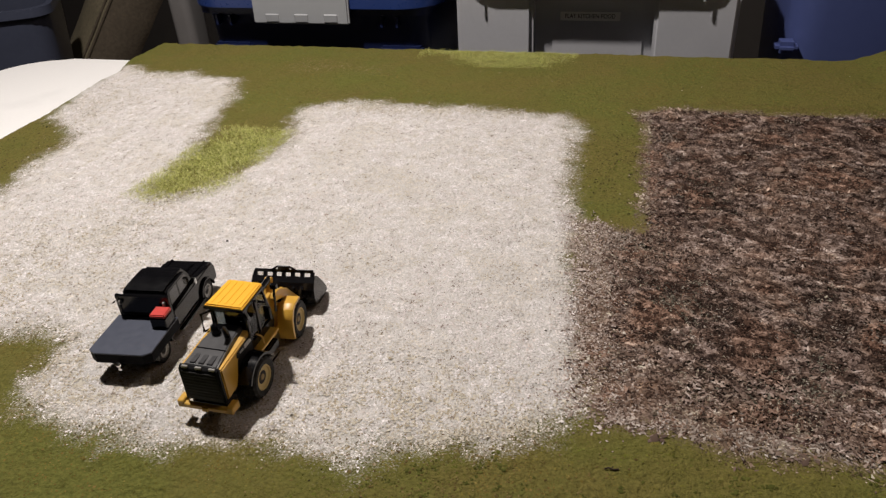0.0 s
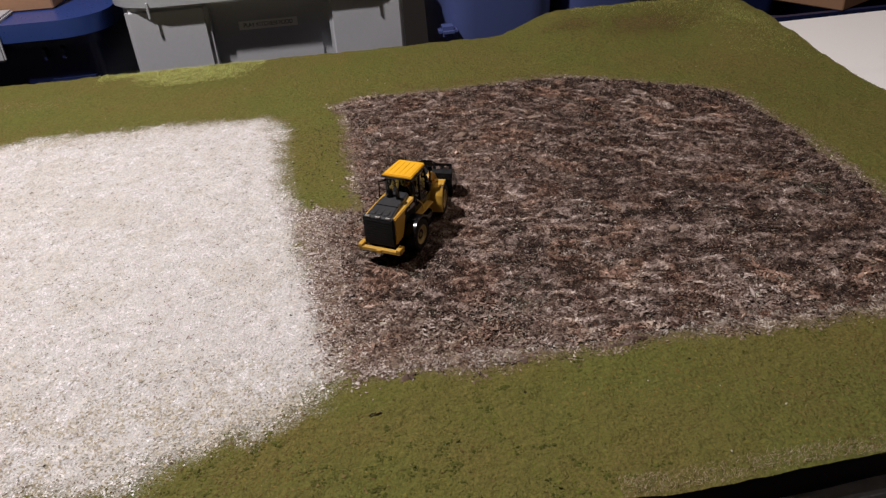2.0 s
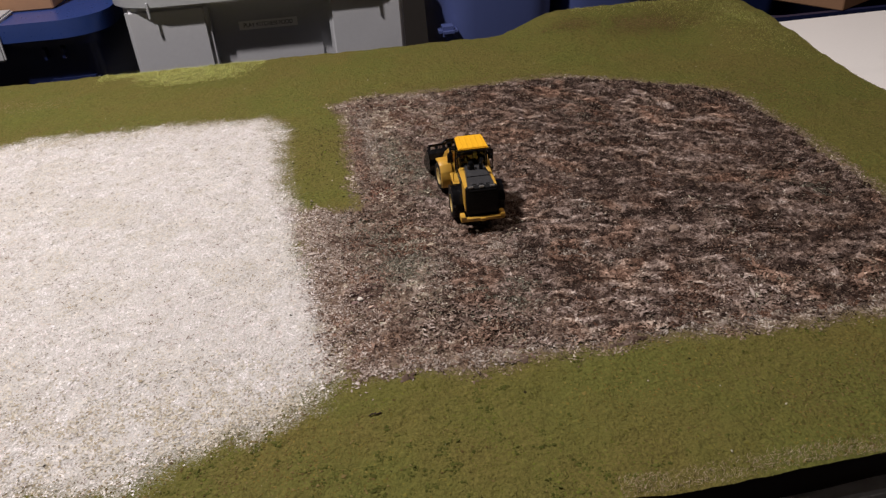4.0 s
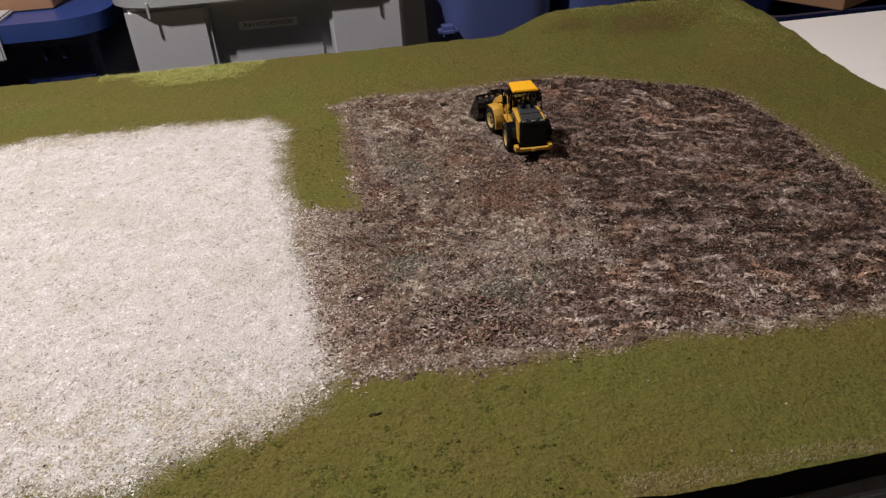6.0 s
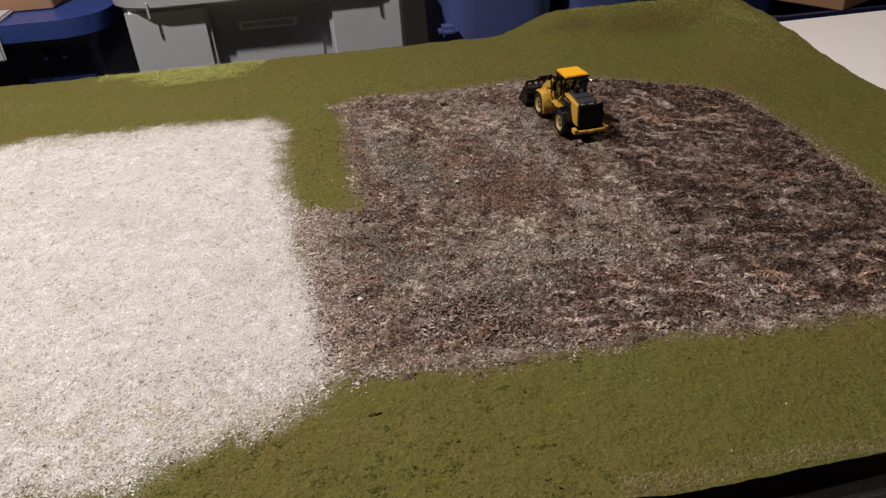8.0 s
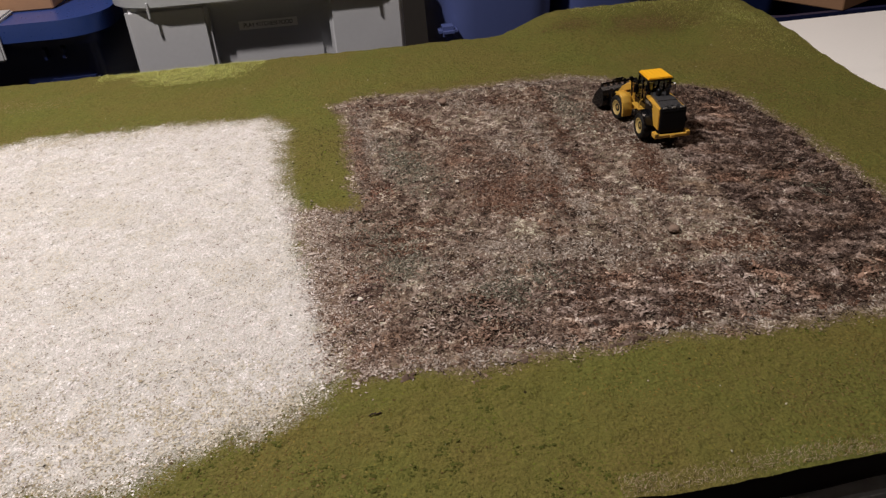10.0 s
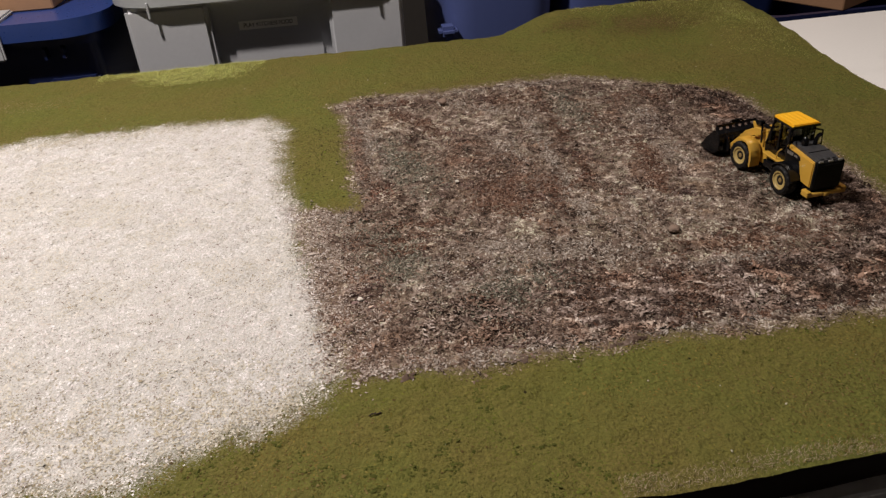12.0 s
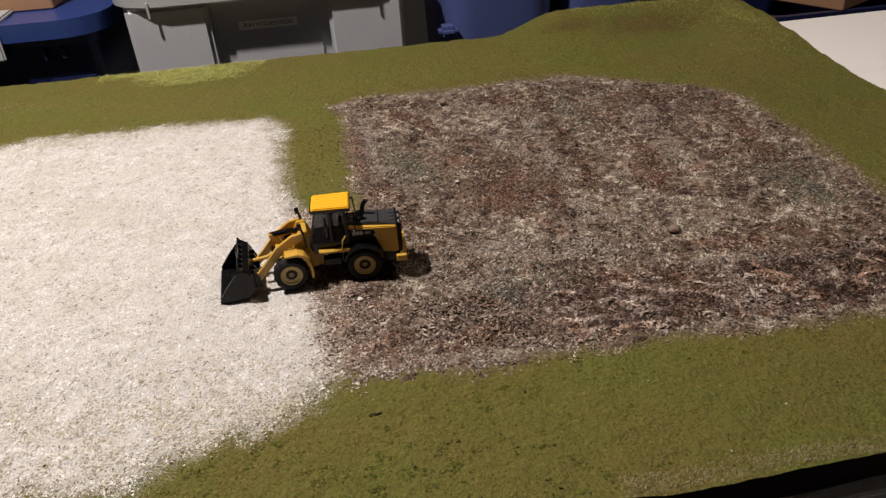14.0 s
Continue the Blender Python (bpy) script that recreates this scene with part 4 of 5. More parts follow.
    for x in (-27, 36):
        for s in (-1, 1):
            wheel = put("wheel", tyre_bmesh(7.6, 6.2, s, x, s * 14.2, 7.6, 20), RUBBER, label="black rubber tyre")
            put("rim", rim_bmesh(7.6, 6.2, s, x, s * 14.2, 7.6), SILVER, wheel, "silver rim", smooth=True)
            prof = [(x + 9.6 * math.cos(radians(a)), 7.6 + 9.6 * math.sin(radians(a))) for a in range(0, 181, 20)]
            prof += [(x + 8.6 * math.cos(radians(a)), 7.6 + 8.6 * math.sin(radians(a))) for a in range(180, -1, -20)]
            put("wheel_arch", add_prism(bmesh.new(), prof, s * 15.4 - 2.6, s * 15.4 + 2.6), BLACK, smooth=True)
    bm = add_tube(bmesh.new(), [(-42, 0, 10), (-48, 0, 9.6)], 1.2, 8)
    add_lathe(bm, [(9.5, .8), (11, .9), (12, 1.7), (13.2, 1.7), (14.2, .8)], False, (-47.6, 0, 0), 14)
    put("hitch_ball", bm, CHROME, label="chrome tow hitch ball", smooth=True)
    return t


pickup = pickup_truck()


# ---- behind the table ----
TOTE_GREY = material("tote_grey_plastic", (.48, .485, .51), .45, spread=.05, scale=200, bump=.1, second=(.42, .425, .45))
LID_GREY = material("lid_light_grey", (.4, .415, .43), .4, spread=.04, scale=200)
TOTE_BLUE = material("tote_blue_plastic", (.022, .05, .2), .3, spread=.08, scale=200, second=(.018, .04, .16))
# navy plastic, with the shade below the blue lid put into its colour
TOTE_NAVY = material("tote_shaded_navy", (.012, .02, .075), .35, spread=.1, scale=200)
BIN_BLUE = material("bin_slate_blue", (.075, .1, .26), .4, spread=.05, scale=100, second=(.065, .09, .23))
BIN_GREY = material("bin_grey_plastic", (.2, .19, .185), .5, spread=.06, scale=150, second=(.16, .15, .145))
TOTE_DARK = material("tote_dark_plastic", (.065, .075, .115), .4, spread=.1, scale=150)
CARD = material("cardboard", (.36, .2, .11), .85, spread=.1, scale=120, bump=.2)
# darker copy of the cushion brown, holds the shade of its turned-away side
CUSHION_SHADED = material("shaded_brown_corduroy", (.1, .08, .056), .95, spread=.5, scale=130, bump=1, bump_scale=150)
CUSHION = material("brown_corduroy", (.2, .17, .108), .95, spread=.45, scale=130, bump=1, bump_scale=150)
TAPE = material("label_tape", (.9, .88, .84), .5, spread=.05)
INK = material("label_ink", (.02, .02, .02), .6)
BENCH = material("bench_board", (.12, .085, .05), .7, spread=.2, scale=30)
BZ = -.33


def storage_bench():
    t = tagged(new("storage_bench"), "plain low wooden bench that carries the storage totes", "bench")
    t.location = (0, 1.35, FZ)
    h = BZ - FZ
    part("seat_board", add_box(bmesh.new(), -1.78, 1.35, -.33, .35, h - .03, h, .004), BENCH, t)
    for x in (-1.7, -.4, .4, 1.25):
        part("side_panel", add_box(bmesh.new(), x - .012, x + .012, -.3, .33, 0, h - .03), BENCH, t)


def tote_body(w, d, h, wall=.004, taper=.93, r=.03):
    """An open tapered tub with rounded corners and a rolled rim."""
    bm = bmesh.new()
    rings = []
    for k, z in ((taper, 0), (1, h), (1.035, h), (1.035, h - .012), (1.045, h - .012), (1.045, h + .004), (1 - 2 * wall / w, h + .004), (taper - 2 * wall / w, wall)):
        o = rounded_outline(-w / 2 * k, w / 2 * k, -d / 2 * k, d / 2 * k, r, 5)
        rings.append([bm.verts.new((x, y, z)) for x, y in o])
    n = len(rings[0])
    for a, b in zip(rings, rings[1:]):
        for i in range(n):
            bm.faces.new((a[i], a[(i + 1) % n], b[(i + 1) % n], b[i]))
    bm.faces.new(rings[0][::-1])
    bm.faces.new(rings[-1])
    return bm


def tote_lid(w, d, z, thick=.022, over=.02, r=.04):
    bm = bmesh.new()
    add_plate(bm, rounded_outline(-w / 2 - over, w / 2 + over, -d / 2 - over, d / 2 + over, r + over, 6), z - thick * .5, z + thick * .5, .008, 3)
    add_plate(bm, rounded_outline(-w / 2 + .02, w / 2 - .02, -d / 2 + .02, d / 2 - .02, r, 6), z + thick * .5 - .002, z + thick * .5 + .008, .006, 2)
    return bm


def grey_tote():
    t = tagged(new("storage_tote"), "grey plastic storage tote with a light lid and a printed label", "storage tote")
    w, d, h = .40, .52, .386
    t.location = (-.088, 1.085 + d / 2, BZ)
    body = part("body", tote_body(w * .985, d, h), TOTE_GREY, t, smooth=True)
    f = -d / 2
    for x0, x1 in ((-.198, -.083), (.087, .198)):
        bm = add_prism(bmesh.new(), [(f - .022, .10), (f + .01, .10), (f + .01, h - .004), (f - .022, h - .004)], x0, x1, .006, 3)
        bmesh.ops.rotate(bm, verts=bm.verts[:], cent=(0, 0, 0), matrix=Matrix.Rotation(radians(90), 3, "Z"))
        bmesh.ops.scale(bm, verts=bm.verts[:], vec=(-1, 1, 1))
        part("front_panel", bm, TOTE_GREY, body, smooth=True)
    part("label_panel", add_box(bmesh.new(), -.062, .078, f + .001, f + .02, .12, h - .004, .005, 2), TOTE_GREY, body, smooth=True)
    tape = part("label", add_box(bmesh.new(), -.046, .040, f + .0002, f + .0012, h - .052, h - .0395), TAPE, body, "printed white label strip")
    cu = bpy.data.curves.new("label_text", "FONT")
    cu.body, cu.size, cu.align_x, cu.align_y, cu.extrude = "PLAY KITCHEN FOOD", .0088, "CENTER", "CENTER", .0001
    tx = new("label_text_source", cu)
    dg = bpy.context.evaluated_depsgraph_get()
    me = bpy.data.meshes.new_from_object(tx.evaluated_get(dg))
    bpy.data.objects.remove(tx)
    me.materials.clear()
    me.materials.append(INK)
    wd = max(v.co.x for v in me.vertices) - min(v.co.x for v in me.vertices)
    ob = new("label_text", me)
    ob.parent = body
    ob.matrix_local = Matrix.Translation((-.003, f - .0001, h - .0457)) @ Matrix.Rotation(radians(90), 4, "X") @ Matrix.Diagonal((.072 / wd, 1, 1, 1))
    lid = part("lid", tote_lid(w - .03, d, h + .009, .02, .036), LID_GREY, t, "light grey lid", smooth=True)
    for x in (-.16, .15):
        part("lid_clip", add_box(bmesh.new(), x - .0016, x + .0016, f - .0375, f - .034, h - .016, h + .006, .0006), LID_GREY, lid)
    return t


def blue_tote():
    t = tagged(new("storage_tote"), "dark blue storage tote with a blue lid and grey latch", "storage tote")
    w, d, h = .39, .5, .352
    t.location = (-.535, 1.085 + d / 2, BZ)
    body = part("body", tote_body(w, d, h, taper=.92), TOTE_NAVY, t, smooth=True)
    f = -d / 2
    for x in (-.15, .15):
        part("body_rib", add_box(bmesh.new(), x - .035, x + .035, f - .004, f + .03, .08, h - .062, .004, 2), TOTE_NAVY, body)
    for x in (-.165, -.14, .125, .15):
        part("clip_slot", add_box(bmesh.new(), x - .002, x + .002, f - .012, f + .01, h - .03, h - .014), TOTE_NAVY, body)
    lid = part("lid", add_plate(bmesh.new(), rounded_outline(-w / 2 - .024, w / 2 + .024, -d / 2 - .024, d / 2 + .024, .07, 10), h + .0005, h + .0255, .009, 4), TOTE_BLUE, t, "blue lid with a rounded rim", smooth=True)
    bm = add_prism(bmesh.new(), [(f - .033, h - .022), (f - .026, h - .022), (f - .026, h + .025), (f + .05, h + .027), (f + .05, h + .032), (f - .03, h + .031)], -.084, .08, .003, 2)
    bmesh.ops.rotate(bm, verts=bm.verts[:], cent=(0, 0, 0), matrix=Matrix.Rotation(radians(90), 3, "Z"))
    bmesh.ops.scale(bm, verts=bm.verts[:], vec=(-1, 1, 1))
    latch = part("latch", bm, LID_GREY, lid, "grey flip latch", smooth=True)
    for x in (-.05, 0, .05):
        part("latch_tooth", add_box(bmesh.new(), x - .012, x + .012, f - .0338, f - .03, h - .019, h - .006, .0015), LID_GREY, lid)
    return t


def plain_bin(x, w, d, h, mat, label, y=1.1, foot=True, turn=0):
    t = tagged(new("storage_bin"), label, "storage bin")
    t.matrix_world = pose(x, y + d / 2, BZ, 0, 0, turn)
    part("body", tote_body(w, d, h, taper=.86, r=min(.045, w * .3, d * .3)), mat, t, smooth=True)
    if foot:
        part("foot_rim", add_box(bmesh.new(), -w / 2 - .012, -w / 2 + .018, -d / 2 - .002, -d / 2 + .03, h * .64, h * .675, .006, 2), mat, t, smooth=True)
    return t


def cardboard_box(x0, x1, y0, y1, z0, z1, label, turn=0):
    t = tagged(new("cardboard_box"), label, "box")
    cx, cy = (x0 + x1) / 2, (y0 + y1) / 2
    t.matrix_world = pose(cx, cy, z0, 0, 0, turn)
    a, b, h = (x1 - x0) / 2, (y1 - y0) / 2, z1 - z0
    part("body", add_box(bmesh.new(), -a, a, -b, b, 0, h, .002), CARD, t)
    part("flap", add_box(bmesh.new(), -a, -.002, -b, b, h + .0005, h + .0045, .001), CARD, t)
    part("flap", add_box(bmesh.new(), .002, a, -b, b, h + .0005, h + .0045, .001), CARD, t)
    return t


CUSHION_AT = (-1.254, 1.45, -.114)


def cushion():
    """A leaning box cushion: its front face, the side beneath with shade in its darker colour, a double seam between
    them.
    """
    t = tagged(new("cushion"), "brown corduroy cushion with a stitched seam beside the totes", "cushion")
    along, face = Vector((.45, .35, .82)).normalized(), Vector((-.55, -.55, .55))
    face = (face - along * face.dot(along)).normalized()
    side = along.cross(face)
    L, D, W = .2, .1, .26
    bm = bmesh.new()
    bmesh.ops.create_grid(bm, x_segments=24, y_segments=20, size=1)
    for v in bm.verts:
        u, w = v.co.x, (v.co.y + 1) / 2
        puff = .03 * (1 - u ** 4) * math.sin(math.pi * min(1, w * 1.05)) ** .6 + .004 * noise.noise(Vector((u * 3, w * 4, 0)))
        v.co = Vector((u * L, puff, -w * W))
    cover = part("cover", bm, CUSHION, t, smooth=True)
    bm = bmesh.new()
    bmesh.ops.create_grid(bm, x_segments=24, y_segments=14, size=1)
    for v in bm.verts:
        u, w = v.co.x, (v.co.y + 1) / 2
        v.co = Vector((u * L, -w * D, .016 * (1 - u ** 4) * math.sin(math.pi * w) ** .7 + .003 * noise.noise(Vector((u * 4, w * 3, 5)))))
    part("side_panel", bm, CUSHION_SHADED, t, "corduroy side with its shade put into darker cloth", smooth=True)
    part("filling", add_box(bmesh.new(), -L * .99, L * .99, -D, -.004, -W, -.004, .01, 2), CUSHION_SHADED, t)
    for o in (.0, -.011):
        part("seam", add_tube(bmesh.new(), [(L * (i / 12 - 1) , .004 + (.008 if o else 0), o) for i in range(25)], .0028, 8), CUSHION_SHADED, cover, smooth=True)
    m = Matrix((along, face, side)).transposed().to_4x4()
    m.translation = CUSHION_AT
    t.matrix_world = m
    return t


storage_bench()
grey_tote()
blue_tote()
plain_bin(.272, .185, .36, .45, BIN_BLUE, "slate blue tapered plastic bin beside the grey tote")
plain_bin(.452, .15, .36, .42, BIN_BLUE, "slate blue plastic bin standing beside another bin", 1.125)
plain_bin(.93, .36, .34, .245, TOTE_NAVY, "low navy plastic bin under a cardboard box", 1.16)
plain_bin(-1.33, .33, .28, .325, TOTE_DARK, "dark grey plastic bin beside the brown cushion", 1.03, False, 35)
plain_bin(-.848, .046, .06, .42, BIN_GREY, "narrow grey plastic bin behind the blue tote", 1.18, False)
cardboard_box(.823, 1.073, 1.195, 1.445, BZ + .249, BZ + .43, "brown cardboard box standing on a navy bin", 29)
cardboard_box(-.68, -.40, 1.14, 1.40, BZ + .3778, BZ + .56, "tan cardboard box lying on the blue tote lid")
cushion()


# ---- turf, grass fibres and crumbs ----
def polygon_scatter(n, poly, seed):
    rng = np.random.RandomState(seed)
    poly = np.array(poly)
    p = rng.uniform(poly.min(0), poly.max(0), (n, 2))
    d = inside_distance(poly, p) + value_noise(p[:, 0], p[:, 1], .03, seed) * .02
    return p[d + rng.normal(0, .01, n) > 0], rng


def fibres(name, p, rng, length, mat, label, lean=(.3, 1.3), wide=.00016):
    """Short blades, each a thin bent triangle pair."""
    n = len(p)
    z = ground_z(p[:, 0], p[:, 1], np.full(n, -1.0))
    a, lean = rng.uniform(0, 2 * math.pi, n), rng.uniform(*lean, n)
    ln = length * np.exp(rng.normal(0, .3, n))
    d = np.c_[np.cos(a) * np.sin(lean), np.sin(a) * np.sin(lean), np.cos(lean)] * ln[:, None]
    side = np.c_[-np.sin(a), np.cos(a), np.zeros(n)] * wide
    base = np.c_[p, z - .0002]
    v = np.stack([base - side, base + side, base + d * .6 + side * .7 + (0, 0, .0002), base + d * .6 - side * .7 + (0, 0, .0002), base + d], 1)
    f = np.array([(0, 1, 2), (0, 2, 3), (3, 2, 4)])
    return mesh_arrays(name, v.reshape(-1, 3), (f[None] + 5 * np.arange(n)[:, None, None]).reshape(-1, 3), mat, label, "grass", "stuff")


TURF_GRAIN = grain_material("turf_crumbs", [(0, (.1, .085, .022)), (.1, (.117, .1, .026)), (.5, (.15, .127, .03)), (.85, (.176, .15, .037)), (1, (.21, .178, .055))], .95, .1,
                            patches=[(.4, (.72, .95, .7)), (.5, (1, 1, 1)), (.6, (1.2, 1.0, 1.15))], patch_scale=9,
                            broad=[(.42, (.8, .82, .75)), (.5, (1, 1, 1)), (.58, (1.15, 1.16, 1.1))], broad_scale=70)
GRASS = grain_material("grass_blades", [(0, (.25, .28, .05)), (.5, (.45, .47, .13)), (1, (.68, .66, .3))], .8, .2)
HILL_GRASS = grain_material("hill_grass_blades", [(0, (.2, .22, .045)), (.5, (.33, .34, .09)), (1, (.46, .44, .18))], .9, .1)
DRY = grain_material("dry_blades", [(0, (.2, .15, .08)), (.5, (.34, .27, .17)), (1, (.5, .42, .3))], .9, .2)
DARK_CRUMB = grain_material("dark_crumbs", [(0, (.012, .01, .006)), (.6, (.035, .03, .012)), (1, (.06, .055, .02))], .95, .1)
rng = np.random.RandomState(41)
pt = rng.uniform((BX0 - .045, BY0 - .016), (BX1, BY1), (220000, 2))
pt = pt[pt[:, 0] > left_side(pt[:, 1]) + .005]
wob = ragged(pt[:, 0], pt[:, 1])
pt = pt[(inside_distance(GRAVEL, pt) + wob < rng.normal(0, .003, len(pt))) & (inside_distance(SOIL, pt) + wob < rng.normal(-.002, .003, len(pt)))]
pt = pt[pt[:, 1] > front_edge(pt[:, 0]) + .001]
pt = pt[value_noise(pt[:, 0], pt[:, 1], .03, 44) + rng.uniform(-1, 1, len(pt)) > -.5]
grains("turf_foam", pt, rng, ground_z(pt[:, 0], pt[:, 1], np.full(len(pt), -1.0)), .00045, .6, TURF_GRAIN, "olive green ground foam turf on the board")
BROWN_TURF = grain_material("brown_turf_crumbs", [(0, (.09, .062, .022)), (.5, (.15, .108, .038)), (1, (.22, .17, .07))], .95, .1)
# the first two patches put the bank slope's shade into brown crumbs
pb = np.concatenate([rng.normal((x, y), (sx, sy), (n, 2)) for x, y, sx, sy, n in
                     [(.42, .872, .045, .01, 11000), (.33, .888, .04, .007, 5000), (.45, .64, .025, .06, 3800), (.36, .215, .09, .022, 6500), (.15, .765, .12, .006, 2400), (-.06, .225, .05, .02, 1800), (-.63, .5, .02, .04, 1200), (-.3, .75, .1, .01, 1200)]])
pb = pb[(pb[:, 0] < BX1 - .004) & (pb[:, 1] > front_edge(pb[:, 0]) + .003) & (pb[:, 1] < BY1 - .003) & (pb[:, 0] > BX0 + .01) & (inside_distance(SOIL, pb) < -.002) & (inside_distance(GRAVEL, pb) < -.002)]
pb = pb[value_noise(pb[:, 0], pb[:, 1], .02, 101) + rng.uniform(-.9, .9, len(pb)) > -.2]
grains("brown_turf", pb, rng, ground_z(pb[:, 0], pb[:, 1], np.full(len(pb), -1.0)) + .0002, .00045, .6, BROWN_TURF, "brownish worn turf foam in patches, with the bank slope's shade put in")
tufts = [(26000, [(-.425, .485), (-.395, .463), (-.372, .5), (-.352, .555), (-.345, .61), (-.40, .64), (-.44, .58)], 51),
         (30000, [(-.30, .93), (-.25, .89), (-.2, .866), (-.15, .868), (-.115, .9), (-.09, .93), (-.1, .96), (-.3, .96)], 52),
         (26000, [(.32, .905), (.42, .895), (.49, .84), (.535, .76), (.556, .76), (.556, .94), (.32, .94)], 53),
         (4000, [(.47, .74), (.55, .70), (.556, .86), (.50, .86)], 54)]
for n, poly, seed in tufts:
    p, r = polygon_scatter(n, poly, seed)
    p = p[(p[:, 1] < BY1 - .001) & (p[:, 0] < BX1 - .002)]
    fibres("static_grass", p, r, .0042 if seed == 51 else .0032, GRASS if seed < 53 else HILL_GRASS, "bright yellow-green static grass fibres glued to the board", (.75, 1.5), .00013)
p, r = polygon_scatter(15000, [(.11, .165), (.36, .168), (.44, .181), (.32, .185), (.2, .182), (.13, .174)], 55)
p = p[p[:, 1] > front_edge(p[:, 0]) + .001]
fibres("dry_grass", p, r, .0018, DRY, "pale dry grass fibres along the board edge", (.4, 1.4), .0001)
p, r = polygon_scatter(2600, [(-.48, .83), (-.33, .82), (-.30, .86), (-.45, .88)], 56)
fibres("dry_grass", p, r, .0016, DRY, "pale dry grass fibres scattered on the turf", (.6, 1.5), .0001)
rng = np.random.RandomState(61)
p1, r1 = polygon_scatter(420, [(-.66, .44), (-.575, .48), (-.575, .59), (-.66, .62)], 62)
pc = np.concatenate([p1, rng.uniform((-.42, .2), (.5, .9), (190, 2)), rng.uniform((-.05, .5), (.004, .68), (120, 2)), rng.normal((-.02, .62), (.013, .04), (170, 2))])
inside = inside_distance(SOIL, pc) > 0
pc = pc[~inside]
grains("dark_crumbs", pc, rng, ground_z(pc[:, 0], pc[:, 1], np.full(len(pc), -1.0)), .0006, .6, DARK_CRUMB, "scattered dark crumbs on turf and gravel", 1.4)


# dark grains that hold the shade of pits, and specks, in the front turf
PIT_SHADE = grain_material("turf_pit_shade", [(0, (.05, .055, .012)), (.6, (.085, .09, .02)), (1, (.12, .12, .03))], .95, .1)
pp = rng.uniform((-.12, .175), (.5, .29), (42000, 2))
pp = pp[(pp[:, 1] > front_edge(pp[:, 0]) + .002) & (inside_distance(SOIL, pp) < -.002) & (inside_distance(GRAVEL, pp) < -.006)]
fade = 1 - smooth_step(.02, .34, pp[:, 0])
pp = pp[value_noise(pp[:, 0] * .8, pp[:, 1], .0045, 97) + value_noise(pp[:, 0], pp[:, 1], .03, 98) * .4 + rng.uniform(-.25, .25, len(pp)) > 1.08 - .36 * fade]
grains("turf_pit_shade", pp, rng, ground_z(pp[:, 0], pp[:, 1], np.full(len(pp), -1.0)) + .0002, .0006, .6, PIT_SHADE, "dark green turf foam lumps, with pit shade put into colour", 1.3)
pp = rng.uniform((-.6, .185), (.54, .92), (170, 2))
PALE = grain_material("pale_specks", [(0, (.3, .28, .17)), (1, (.6, .56, .44))], .9, .1)
grains("pale_specks", pp, rng, ground_z(pp[:, 0], pp[:, 1], inside_distance(SOIL, pp)) + .0003, .00045, .6, PALE, "pale specks strewn over turf and soil", 1.3)


def twig(x, y, turn, label):
    t = tagged(new("twig"), label, "twig")
    bm = add_tube(bmesh.new(), [(-.007, 0, .001), (-.003, .0012, .0016), (.002, -.0006, .0012), (.007, .0008, .0008)], .0009, 6)
    add_tube(bm, [(-.001, 0, .0014), (.0015, .0026, .0018)], .0006, 5)
    part("stick", bm, material("twig_bark", (.03, .018, .01), .9, spread=.3, scale=500), t)
    t.matrix_world = pose(x, y, .0004, 0, 0, turn) @ Matrix.Scale(.5, 4)


twig(.0005, .2515, 8, "small dark twig lying on the green turf")
STONE = material("white_pebble", (.72, .66, .58), .7, spread=.1, scale=500, bump=.3)


def pebble(x, y, s, seed):
    t = tagged(new("pebble"), "small pale pebble lying on the dark soil", "stone", "pebbles in the soil field")
    bm = bmesh.new()
    bmesh.ops.create_icosphere(bm, subdivisions=2, radius=s)
    for v in bm.verts:
        v.co *= 1 + .3 * noise.noise(v.co / s * 1.3 + Vector((seed, 0, 0)))
        v.co.z *= .6
    part("stone", bm, STONE, t, smooth=True)
    t.location = (x, y, s * .5 + .0008)
    return t




def clod(x, y, s, seed):
    t = tagged(new("soil_clod"), "rounded lump of brown soil lying on the field", "soil clod", "clods on the soil field")
    bm = bmesh.new()
    bmesh.ops.create_icosphere(bm, subdivisions=3, radius=s)
    for v in bm.verts:
        v.co *= 1 + .22 * noise.noise(v.co / s * 1.2 + Vector((seed, 0, 0))) + .1 * noise.noise(v.co / s * 4)
        v.co.z *= .6
    part("lump", bm, CLOD_EARTH, t, smooth=True)
    t.location = (x, y, s * .35 + .0012)
    return t


CLOD_EARTH = material("clod_earth", (.24, .17, .13), .95, spread=.4, scale=700, bump=.8, bump_scale=900, second=(.09, .06, .045), second_scale=300)
pushed_clod = clod(.113, .605, .0046, 4)
clod(.232, .391, .0042, 5)
moving_pebble = pebble(.0993, .5853, .0016, 1)
pebble(-.0008, .3586, .0019, 2)
pebble(.3387, .4253, .0016, 3)


